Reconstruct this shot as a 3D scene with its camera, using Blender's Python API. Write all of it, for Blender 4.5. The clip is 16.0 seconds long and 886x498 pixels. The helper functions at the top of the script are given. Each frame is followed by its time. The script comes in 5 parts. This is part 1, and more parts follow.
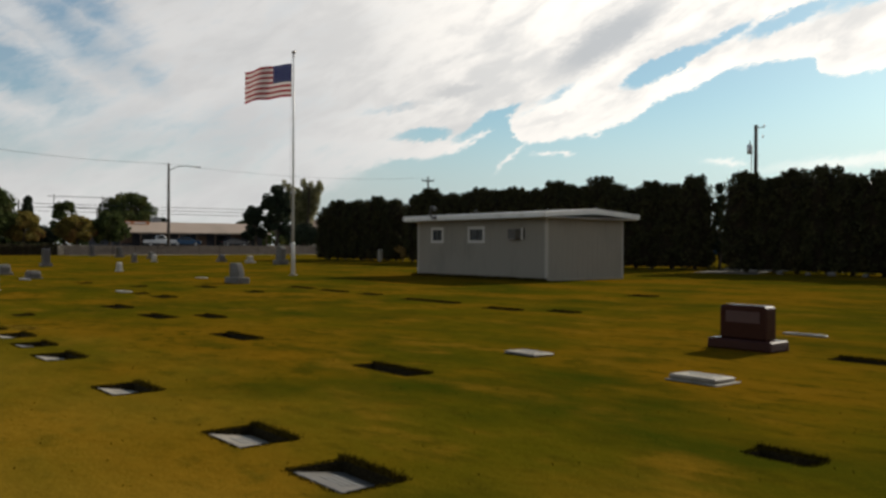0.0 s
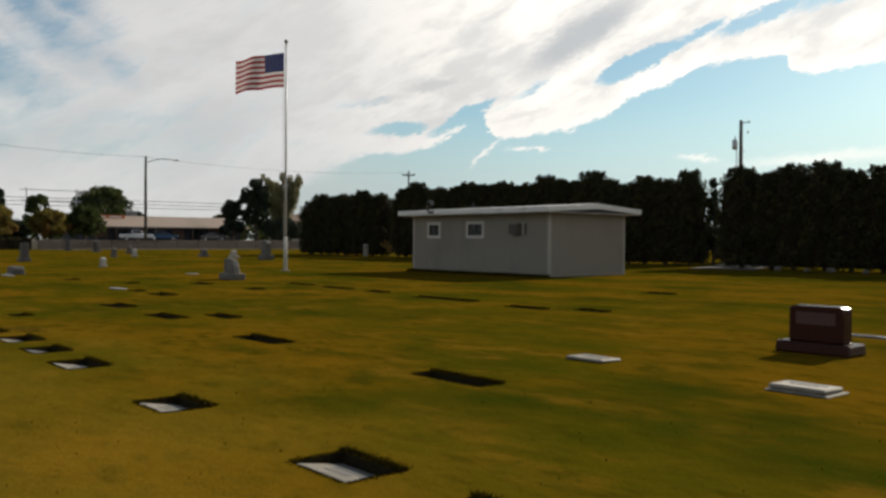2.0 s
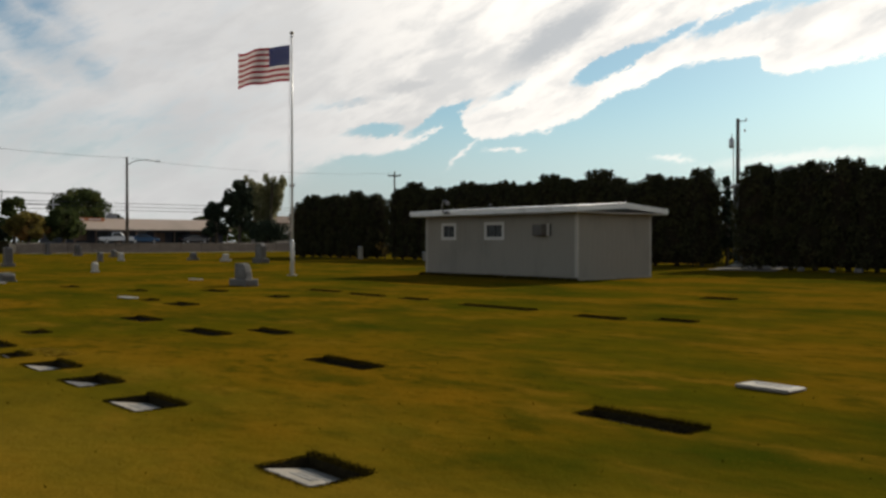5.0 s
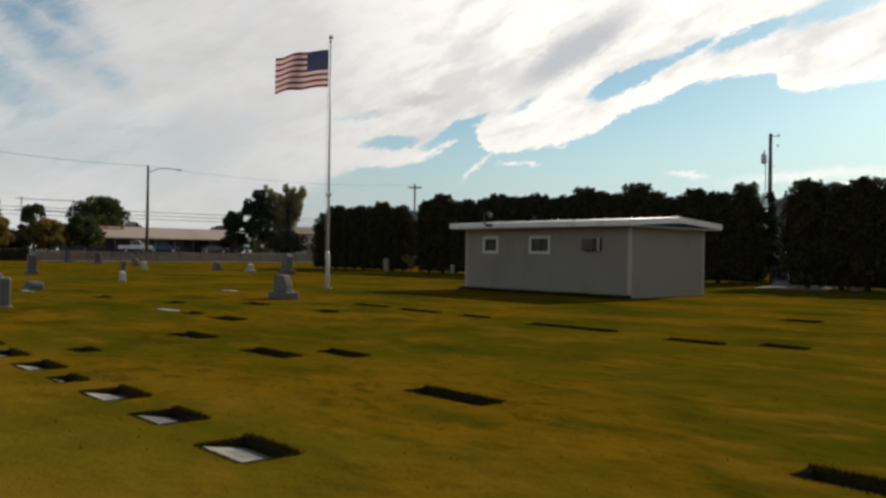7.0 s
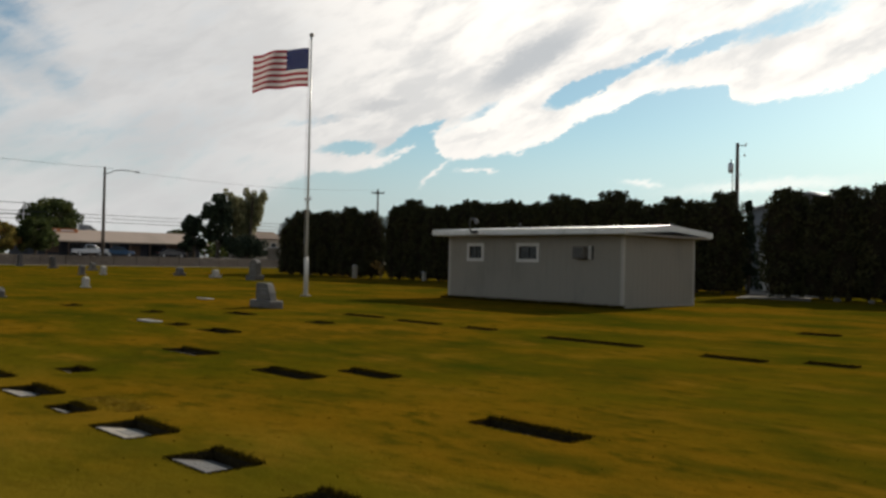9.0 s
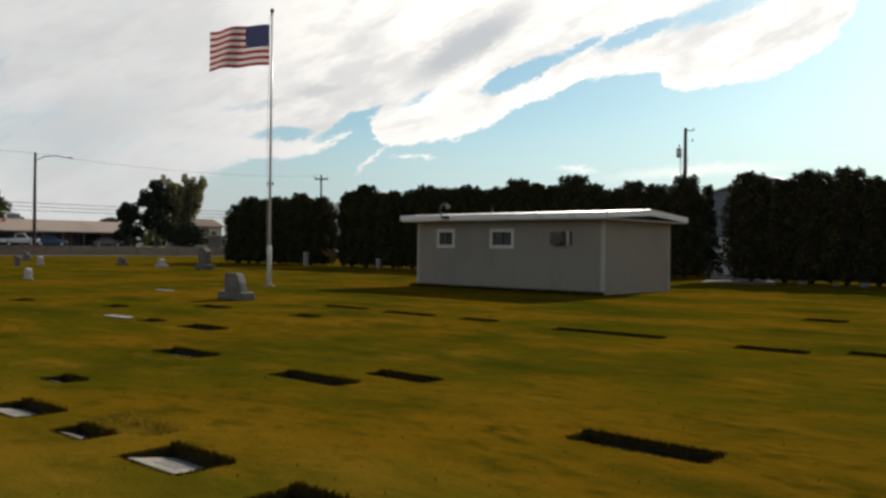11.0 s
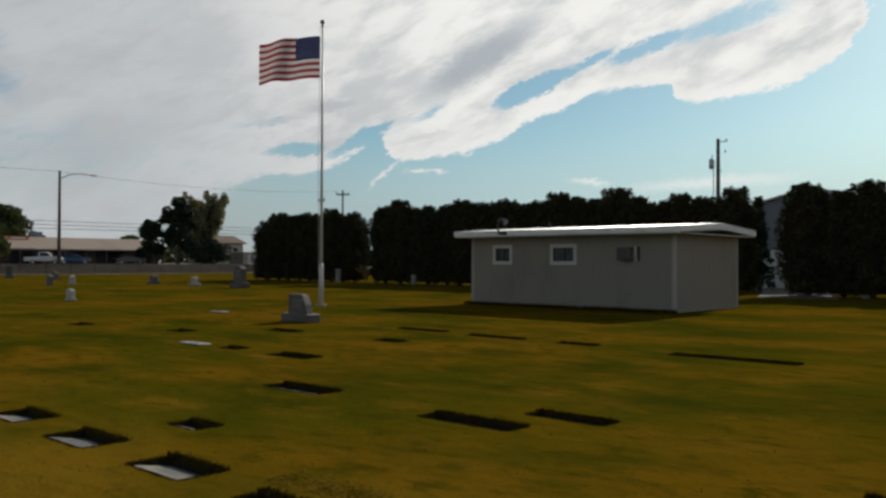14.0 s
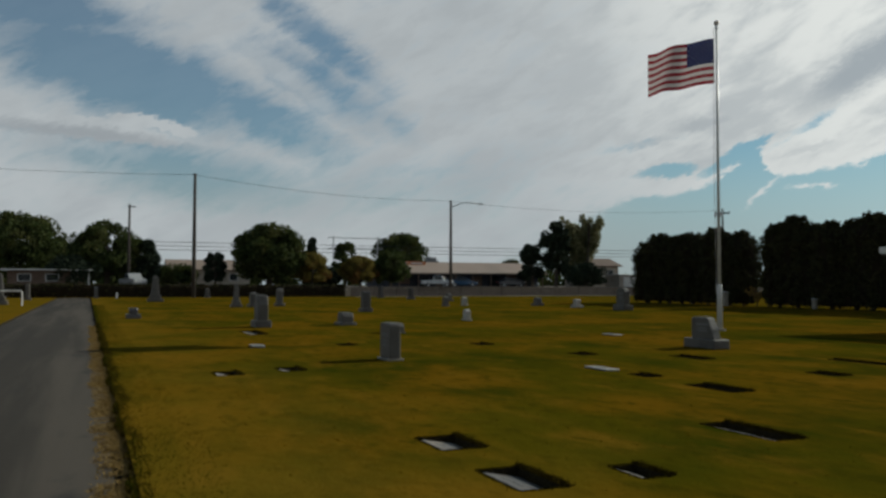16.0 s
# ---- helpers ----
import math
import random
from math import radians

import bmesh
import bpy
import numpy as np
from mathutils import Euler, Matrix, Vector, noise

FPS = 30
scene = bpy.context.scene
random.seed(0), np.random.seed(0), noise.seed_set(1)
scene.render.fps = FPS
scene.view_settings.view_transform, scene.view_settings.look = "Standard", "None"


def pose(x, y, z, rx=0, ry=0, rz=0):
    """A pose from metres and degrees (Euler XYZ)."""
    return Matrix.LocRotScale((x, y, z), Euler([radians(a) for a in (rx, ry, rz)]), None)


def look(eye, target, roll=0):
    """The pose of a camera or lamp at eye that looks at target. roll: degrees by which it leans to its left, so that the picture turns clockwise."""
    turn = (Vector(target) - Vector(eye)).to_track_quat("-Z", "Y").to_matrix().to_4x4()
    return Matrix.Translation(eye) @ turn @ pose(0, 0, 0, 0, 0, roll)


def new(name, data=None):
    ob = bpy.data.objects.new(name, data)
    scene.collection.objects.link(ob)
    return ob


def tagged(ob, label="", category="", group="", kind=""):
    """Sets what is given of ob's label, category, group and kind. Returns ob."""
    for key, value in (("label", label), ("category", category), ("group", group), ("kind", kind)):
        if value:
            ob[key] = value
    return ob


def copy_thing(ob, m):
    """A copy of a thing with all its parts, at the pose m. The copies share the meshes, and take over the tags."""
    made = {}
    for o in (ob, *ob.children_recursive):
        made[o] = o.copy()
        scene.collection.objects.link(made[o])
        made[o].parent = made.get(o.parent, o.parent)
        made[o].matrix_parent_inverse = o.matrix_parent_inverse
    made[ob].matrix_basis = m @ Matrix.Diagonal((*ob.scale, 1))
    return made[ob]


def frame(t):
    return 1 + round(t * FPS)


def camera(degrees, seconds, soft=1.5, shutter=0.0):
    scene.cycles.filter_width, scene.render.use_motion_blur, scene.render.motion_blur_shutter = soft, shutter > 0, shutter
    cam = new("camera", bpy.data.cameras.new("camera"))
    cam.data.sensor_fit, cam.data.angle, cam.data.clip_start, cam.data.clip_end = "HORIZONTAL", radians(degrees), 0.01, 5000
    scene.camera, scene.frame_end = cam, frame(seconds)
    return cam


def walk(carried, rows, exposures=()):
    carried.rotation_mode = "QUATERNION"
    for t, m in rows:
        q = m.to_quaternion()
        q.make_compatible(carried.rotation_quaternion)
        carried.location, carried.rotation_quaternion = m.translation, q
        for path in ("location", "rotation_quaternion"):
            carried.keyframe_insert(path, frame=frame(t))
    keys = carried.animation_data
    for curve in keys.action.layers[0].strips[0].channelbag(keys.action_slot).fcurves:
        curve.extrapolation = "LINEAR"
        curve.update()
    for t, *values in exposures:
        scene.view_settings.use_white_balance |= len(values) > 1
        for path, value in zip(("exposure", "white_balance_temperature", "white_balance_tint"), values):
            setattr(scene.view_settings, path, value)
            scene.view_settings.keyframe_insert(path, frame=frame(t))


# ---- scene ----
cam = camera(55.1, 16.0, soft=2.8)
PATH = [
    (0, (-0.815, 0.64, 1.37), (-2.372, 1.895, 1.362), 0.2),
    (0.5, (-1.055, 0.668, 1.361), (-2.613, 1.922, 1.356), 0.3),
    (1, (-1.423, 0.613, 1.356), (-2.972, 1.878, 1.348), 0.4),
    (1.5, (-1.799, 0.532, 1.366), (-3.332, 1.817, 1.351), 0.3),
    (2, (-2.106, 0.451, 1.383), (-3.625, 1.751, 1.363), 0.3),
    (2.5, (-2.4, 0.389, 1.39), (-3.906, 1.705, 1.37), 0.4),
    (3, (-2.757, 0.354, 1.393), (-4.247, 1.689, 1.374), 0.5),
    (5.3, (-4.832, 0.464, 1.415), (-6.318, 1.802, 1.398), -0.1),
    (5.5, (-5.022, 0.475, 1.414), (-6.515, 1.807, 1.398), -0.3),
    (6, (-5.518, 0.508, 1.404), (-7.025, 1.822, 1.393), -0.2),
    (6.5, (-5.962, 0.516, 1.403), (-7.473, 1.826, 1.403), 0.2),
    (7, (-6.327, 0.523, 1.416), (-7.832, 1.84, 1.429), 0.8),
    (7.5, (-6.678, 0.513, 1.425), (-8.167, 1.848, 1.451), 1.3),
    (8, (-7.044, 0.509, 1.436), (-8.517, 1.862, 1.471), 1.5),
    (10.5, (-9.16, 0.495, 1.452), (-10.521, 1.961, 1.453), 0.6),
    (11, (-9.569, 0.503, 1.452), (-10.9, 1.996, 1.451), 0.7),
    (11.5, (-10.041, 0.527, 1.459), (-11.342, 2.046, 1.458), 0.8),
    (12, (-10.47, 0.539, 1.468), (-11.744, 2.081, 1.468), 0.8),
    (12.5, (-10.718, 0.505, 1.474), (-11.974, 2.061, 1.476), 0.7),
    (13, (-10.916, 0.374, 1.5), (-12.16, 1.94, 1.507), 0.7),
    (13.5, (-11.145, 0.266, 1.528), (-12.417, 1.81, 1.547), 0.8),
    (14, (-11.472, 0.264, 1.543), (-12.826, 1.736, 1.575), 0.2),
    (14.5, (-11.833, 0.372, 1.53), (-13.337, 1.689, 1.581), -0.2),
    (15, (-12.244, 0.504, 1.522), (-13.911, 1.606, 1.593), -0.4),
    (15.5, (-12.635, 0.565, 1.496), (-14.414, 1.476, 1.579), -0.5),
    (16, (-13.012, 0.553, 1.467), (-14.855, 1.324, 1.551), 0.1),
]
walk(cam, [(t, look(eye, target, roll)) for t, eye, target, roll in PATH],
     [(0.0, 0.0, 6700, 10), (3.0, 0.03, 6700, 10), (5.6, -0.06, 6700, 10), (6.3, -0.12, 6700, 10), (7.2, 0.0, 6700, 10), (8.0, 0.0, 6700, 10), (10.5, -0.02, 6650, 10), (11.0, 0.06, 6650, 10), (12.0, 0.1, 6650, 10), (13.0, 0.17, 6600, 10), (13.5, -0.22, 6450, 9), (14.5, -0.39, 6300, 7), (16.0, -0.56, 6150, 4)])

# ---- world, sun ----
SUN = Vector((-0.12, 0.87, 0.46)).normalized()
world = bpy.data.worlds.new("sky")
scene.world = world
world.use_nodes = True
wt = world.node_tree
wn, wl = wt.nodes, wt.links
sky = wn.new("ShaderNodeTexSky")
sky.sky_type, sky.sun_disc = "NISHITA", False
sky.sun_elevation, sky.sun_rotation = math.asin(SUN.z), math.atan2(SUN.x, SUN.y)
sky.air_density, sky.dust_density, sky.ozone_density = 1.0, 0.6, 1.2
SKY_STRENGTH = 0.075


def wmath(op, a, b=None, c=None):
    n = wn.new("ShaderNodeMath")
    n.operation = op
    for i, v in enumerate((a, b, c)):
        if v is None:
            continue
        if isinstance(v, (int, float)):
            n.inputs[i].default_value = v
        else:
            wl.new(v, n.inputs[i])
    return n.outputs[0]


def wramp(v, a, b, lo=0.0, hi=1.0):
    n = wn.new("ShaderNodeMapRange")
    n.interpolation_type = "SMOOTHSTEP"
    wl.new(v, n.inputs["Value"])
    for k, q in (("From Min", a), ("From Max", b), ("To Min", lo), ("To Max", hi)):
        n.inputs[k].default_value = q
    return n.outputs["Result"]


def wmix(f, a, b):
    n = wn.new("ShaderNodeMix")
    n.data_type = "RGBA"
    for i, v in ((0, f), (6, a), (7, b)):
        if isinstance(v, (int, float)):
            n.inputs[i].default_value = v
        elif isinstance(v, tuple):
            n.inputs[i].default_value = (*v, 1)
        else:
            wl.new(v, n.inputs[i])
    return n.outputs[2]


def wmix_value(f, a, b):
    """b where f is 1, a where it is 0."""
    return wmath("ADD", a, wmath("MULTIPLY", f, wmath("SUBTRACT", b, a)))


def wnoise(vec, scale, detail, rough=0.55, dist=0.0):
    n = wn.new("ShaderNodeTexNoise")
    n.inputs["Scale"].default_value, n.inputs["Detail"].default_value = scale, detail
    n.inputs["Roughness"].default_value, n.inputs["Distortion"].default_value = rough, dist
    wl.new(vec, n.inputs["Vector"])
    return n


def wcombine(x, y, z=0.0):
    n = wn.new("ShaderNodeCombineXYZ")
    for i, v in enumerate((x, y, z)):
        if isinstance(v, (int, float)):
            n.inputs[i].default_value = v
        else:
            wl.new(v, n.inputs[i])
    return n.outputs[0]


tc = wn.new("ShaderNodeTexCoord")
sep = wn.new("ShaderNodeSeparateXYZ")
wl.new(tc.outputs["Generated"], sep.inputs[0])
az = wmath("MULTIPLY", wmath("ARCTAN2", sep.outputs[0], sep.outputs[1]), 57.2958)
el = wmath("MULTIPLY", wmath("ARCSINE", sep.outputs[2]), 57.2958)
flatdir = wcombine(az, wmath("MULTIPLY", el, 1.6))
# fractal drift of the cloud edges, in degrees: broad swells, billows and fine shreds
AXIS = math.radians(24)
along = wmath("ADD", wmath("MULTIPLY", az, math.cos(AXIS)), wmath("MULTIPLY", el, math.sin(AXIS)))
across = wmath("SUBTRACT", wmath("MULTIPLY", el, math.cos(AXIS)), wmath("MULTIPLY", az, math.sin(AXIS)))
slant = wcombine(along, wmath("MULTIPLY", across, 2.6))
U, V = az, el
for field, scale, detail, du, dv in ((flatdir, 0.24, 3, 1.3, 0.7), (slant, 0.75, 5, 1.5, 0.75), (slant, 2.4, 6, 1.2, 0.62)):
    w = wn.new("ShaderNodeSeparateColor")
    wl.new(wnoise(field, scale, detail, 0.62).outputs["Color"], w.inputs[0])
    U = wmath("ADD", U, wmath("MULTIPLY", wmath("SUBTRACT", w.outputs[0], 0.5), du))
    V = wmath("ADD", V, wmath("MULTIPLY", wmath("SUBTRACT", w.outputs[1], 0.5), dv))


def blob(u, v, a, b, turn, soft=0.45):
    """1 inside a tilted oval of cloud or clear sky, falling to 0 at its rim."""
    c, s = math.cos(radians(turn)), math.sin(radians(turn))
    du, dv = wmath("SUBTRACT", U, u), wmath("SUBTRACT", V, v)
    p = wmath("ADD", wmath("MULTIPLY", du, c / a), wmath("MULTIPLY", dv, s / a))
    q = wmath("ADD", wmath("MULTIPLY", du, -s / b), wmath("MULTIPLY", dv, c / b))
    r = wmath("SQRT", wmath("ADD", wmath("MULTIPLY", p, p), wmath("MULTIPLY", q, q)))
    return wramp(r, 1.0 + soft, 1.0 - soft)


def most(*fields):
    out = fields[0]
    for f in fields[1:]:
        out = wmath("MAXIMUM", out, f)
    return out


def weigh(field, k):
    return wmath("MULTIPLY", field, k)


# lower edge of the cloud sheet, height in degrees over azimuth
edge = wn.new("ShaderNodeFloatCurve")
EDGE = [(-100, 1.0), (-64, 1.0), (-58, 4.4), (-54.5, 5.6), (-51, 6.0), (-49.2, 6.7), (-48.2, 7.4), (-47.5, 8.6), (-46.8, 8.4), (-46.3, 6.9), (-45.4, 6.8), (-41, 7.3), (-38.6, 8.3), (-37.2, 9.3), (-34.3, 10.2), (-33.2, 11.0), (-30, 11.5), (-27.3, 11.6), (-26.9, 10.5), (-25.8, 10.2), (-21, 10.9), (-18, 12.2), (-16.8, 12.9), (-15.6, 16.5), (0, 19.5)]
pts = edge.mapping.curves[0].points
for k, (u, v) in enumerate(EDGE):
    spot = ((u + 100) / 100, v / 20)
    if k == 0:
        pts[0].location = spot
    elif k == len(EDGE) - 1:
        pts[-1].location = spot
    else:
        pts.new(*spot)
for p in pts:
    p.handle_type = "VECTOR"
edge.mapping.update()
wl.new(wmath("DIVIDE", wmath("ADD", U, 100.0), 100.0), edge.inputs["Value"])
gap = wmath("SUBTRACT", wmath("MULTIPLY", edge.outputs[0], 20.0), V)
near_edge = wramp(gap, -1.7, -0.2)
sharp = wramp(az, -60.0, -50.0)
# the edge is torn towards the sun, soft in the west
clear = wmix_value(sharp, wramp(gap, -2.2, 2.2), wramp(gap, -0.42, 0.32))
# closes again in the east: unseen cloud added to brighten the shed's end wall
clear = wmath("MULTIPLY", clear, wramp(az, 8.0, 30.0, 1.0, 0.0))
# clear patches: azimuth and height in degrees, half axes, tilt, softness, weight
CLEAR = [(-36.4, 11.7, 3.1, 0.70, 24, 0.35, 1.0), (-32.6, 13.4, 1.6, 0.28, 22, 0.7, 0.7), (-29.0, 14.0, 2.9, 0.5, 19, 0.6, 0.85), (-24.0, 15.2, 4.0, 0.8, 14, 0.8, 0.75),
         (-52.6, 7.45, 2.1, 0.45, 6, 0.5, 0.85), (-48.0, 8.3, 2.6, 0.50, 27, 0.5, 0.95), (-43.8, 9.9, 2.2, 0.35, 30, 0.9, 0.45), (-54.0, 9.3, 2.4, 0.3, 10, 0.9, 0.35),
         (-75.6, 13.2, 4.6, 1.5, -28, 1.0, 0.80), (-71.0, 11.0, 2.8, 0.9, -34, 1.0, 0.45),
         (-88.0, 13.2, 9.0, 2.7, -14, 0.7, 1.0), (-79.5, 11.0, 6.0, 1.7, -24, 0.9, 0.85), (-75.6, 16.0, 5.0, 1.2, -36, 0.9, 0.85), (-84, 7.0, 8, 1.9, -8, 0.9, 0.85), (-95, 17.0, 8, 2.0, -8, 0.7, 0.95), (-71, 6.0, 9, 2.4, 0, 1.0, 0.45),
         (-112, 12, 12, 6, -10, 0.6, 1.0), (130, 22, 24, 8, -10, 0.6, 1.0), (-165, 16, 24, 7, 5, 0.6, 1.0)]
for *args, weight in CLEAR:
    clear = most(clear, weigh(blob(*args), weight))
heap = most(blob(-91, 9.75, 7.2, 0.72, -5, 0.3), blob(-87.4, 10.3, 1.9, 0.5, 0, 0.3), blob(-84.9, 10.0, 1.5, 0.42, -12, 0.35))
puffs = most(weigh(blob(-44.3, 6.1, 0.9, 0.12, 4, 0.8), 0.9), blob(-43.0, 6.15, 0.6, 0.14, 0, 0.8), weigh(blob(-46.7, 6.0, 1.3, 0.16, 40, 0.7), 0.9), weigh(blob(-32.8, 5.4, 1.1, 0.22, -8, 0.9), 0.7), weigh(blob(-25, 5.2, 5.0, 0.4, 4, 0.9), 0.6))
streak = most(blob(-78.4, 14.0, 5.6, 0.85, -34, 0.75), weigh(blob(-84.4, 17.4, 5, 0.8, -28, 0.8), 0.8))
shred = wnoise(slant, 0.33, 7, 0.6, 0.3)
broad = wnoise(slant, 0.11, 4, 0.5)
cover = wmath("ADD", wramp(shred.outputs[0], 0.30, 0.62, 0.0, 0.35), wmix_value(sharp, 0.72, 0.66))
cover = wmath("SUBTRACT", cover, weigh(clear, 1.15))
cover = most(cover, weigh(puffs, 0.62), weigh(heap, 0.95), weigh(streak, 0.6))
# the cloud thins out overhead
cover = wmath("MULTIPLY", wmix_value(sharp, wramp(cover, -0.35, 1.0), wramp(cover, -0.02, 0.72)), wramp(el, 42.0, 20.0, 0.05, 1.0))
sunward = wn.new("ShaderNodeVectorMath")
sunward.operation = "DOT_PRODUCT"
wl.new(tc.outputs["Generated"], sunward.inputs[0])
sunward.inputs[1].default_value = SUN
near = wramp(sunward.outputs["Value"], 0.56, 0.88)
# thick parts are grey underneath, thin rims bright
grey = most(blob(-40.3, 13.5, 5.0, 1.2, 31, 0.65), weigh(blob(-50.0, 10.4, 2.4, 0.42, 8, 0.8), 0.75), weigh(blob(-53.0, 9.5, 2.0, 0.3, 12, 0.9), 0.5), weigh(blob(-44.0, 8.4, 2.2, 0.22, 10, 0.8), 0.4), weigh(blob(-24.6, 11.8, 1.8, 0.3, 12, 0.9), 0.3),
            weigh(blob(-90.5, 9.35, 6.5, 0.42, -4, 0.8), 0.9))
thick = wmath("MULTIPLY", wramp(wmath("ADD", weigh(shred.outputs[0], 0.45), weigh(broad.outputs[0], 0.55)), 0.40, 0.62), wmath("SUBTRACT", 1.0, weigh(near_edge, 0.75)))
grey = most(grey, weigh(thick, wmix_value(sharp, 0.4, 0.6)))
white = wmix(near, (9.1, 9.2, 9.3), (15.5, 15.0, 14.2))
cloud = wmix(grey, white, wmix(near, (6.0, 6.2, 6.5), (7.4, 7.8, 8.2)))
tint = wn.new("ShaderNodeMix")
tint.data_type, tint.blend_type = "RGBA", "MULTIPLY"
tint.inputs[0].default_value = 1.0
wl.new(sky.outputs[0], tint.inputs[6])
tint.inputs[7].default_value = (0.85, 1.10, 1.13, 1)
haze = wramp(el, 10.0, 1.5, 0.0, 0.8)
blue = wmix(haze, tint.outputs[2], wmix(near, (5.8, 6.5, 7.0), (7.6, 9.2, 10.2)))
wl.new(wmix(cover, blue, cloud), wn["Background"].inputs[0])
wn["Background"].inputs[1].default_value = SKY_STRENGTH

sun = new("sun", bpy.data.lights.new("sun", "SUN"))
sun.data.energy, sun.data.angle, sun.data.color = 5.0, radians(0.6), (1.0, 0.92, 0.78)
sun.matrix_world = look(SUN * 60, (0, 0, 0))


# ---- materials ----
def material(name, layers, rough=0.8, metal=0.0, bump=(), spec=0.5, random_tone=0.0, per="object", coat=0.0):
    """layers: the base colour, then (colour, noise scale, from, to, detail, (stretch xyz)) laid over it. bump: (scale, strength, distance)."""
    m = bpy.data.materials.new(name)
    m.use_nodes = True
    nt = m.node_tree
    n, l = nt.nodes, nt.links
    b = n["Principled BSDF"]
    co = n.new("ShaderNodeTexCoord")
    last = n.new("ShaderNodeRGB")
    last.outputs[0].default_value = (*layers[0], 1)
    last = last.outputs[0]
    for k, (col, scale, lo, hi, detail, stretch) in enumerate(layers[1:]):
        mp = n.new("ShaderNodeMapping")
        mp.inputs["Scale"].default_value = stretch
        mp.inputs["Location"].default_value = (3.1 * k, 7.7 * k, 1.3 * k)
        l.new(co.outputs["Object"], mp.inputs[0])
        t = n.new("ShaderNodeTexNoise")
        t.inputs["Scale"].default_value, t.inputs["Detail"].default_value, t.inputs["Roughness"].default_value = scale, detail, 0.6
        l.new(mp.outputs[0], t.inputs["Vector"])
        r = n.new("ShaderNodeMapRange")
        r.interpolation_type = "SMOOTHSTEP"
        r.inputs["From Min"].default_value, r.inputs["From Max"].default_value = lo, hi
        l.new(t.outputs[0], r.inputs["Value"])
        x = n.new("ShaderNodeMix")
        x.data_type = "RGBA"
        l.new(r.outputs[0], x.inputs[0])
        l.new(last, x.inputs[6])
        x.inputs[7].default_value = (*col, 1)
        last = x.outputs[2]
    if random_tone:
        src = n.new("ShaderNodeObjectInfo").outputs["Random"] if per == "object" else n.new("ShaderNodeNewGeometry").outputs["Random Per Island"]
        r = n.new("ShaderNodeMapRange")
        r.inputs["To Min"].default_value, r.inputs["To Max"].default_value = 1 - random_tone, 1 + random_tone
        l.new(src, r.inputs["Value"])
        v = n.new("ShaderNodeVectorMath")
        v.operation = "SCALE"
        l.new(last, v.inputs[0])
        l.new(r.outputs[0], v.inputs["Scale"])
        last = v.outputs[0]
    l.new(last, b.inputs["Base Color"])
    b.inputs["Roughness"].default_value, b.inputs["Metallic"].default_value = rough, metal
    b.inputs["Specular IOR Level"].default_value = spec
    b.inputs["Coat Weight"].default_value = coat
    prev = None
    for scale, strength, dist in bump:
        t = n.new("ShaderNodeTexNoise")
        t.inputs["Scale"].default_value, t.inputs["Detail"].default_value = scale, 4
        l.new(co.outputs["Object"], t.inputs["Vector"])
        u = n.new("ShaderNodeBump")
        u.inputs["Strength"].default_value, u.inputs["Distance"].default_value = strength, dist
        l.new(t.outputs[0], u.inputs["Height"])
        if prev:
            l.new(prev, u.inputs["Normal"])
        prev = u.outputs[0]
    if prev:
        l.new(prev, b.inputs["Normal"])
    return m


ONE = (1, 1, 1)
GRASS = material("lawn_grass", [(0.0632, 0.0529, 0.0028), ((0.1258, 0.0674, 0.0043), 0.20, 0.40, 0.62, 6, (1, 1.5, 1)), ((0.0296, 0.0356, 0.0024), 0.40, 0.44, 0.72, 5, (0.9, 1.4, 1)),
                                ((0.1409, 0.0770, 0.0069), 0.9, 0.50, 0.78, 6, (0.7, 1.5, 1)), ((0.0386, 0.0346, 0.0021), 3.0, 0.48, 0.76, 6, (0.8, 1.4, 1)), ((0.0454, 0.0386, 0.0021), 16, 0.55, 0.80, 4, ONE), ((0.1355, 0.0834, 0.0095), 34, 0.58, 0.82, 3, ONE)],
                 1.0, bump=[(5, 0.35, 0.05), (45, 0.3, 0.015)], spec=0.0)


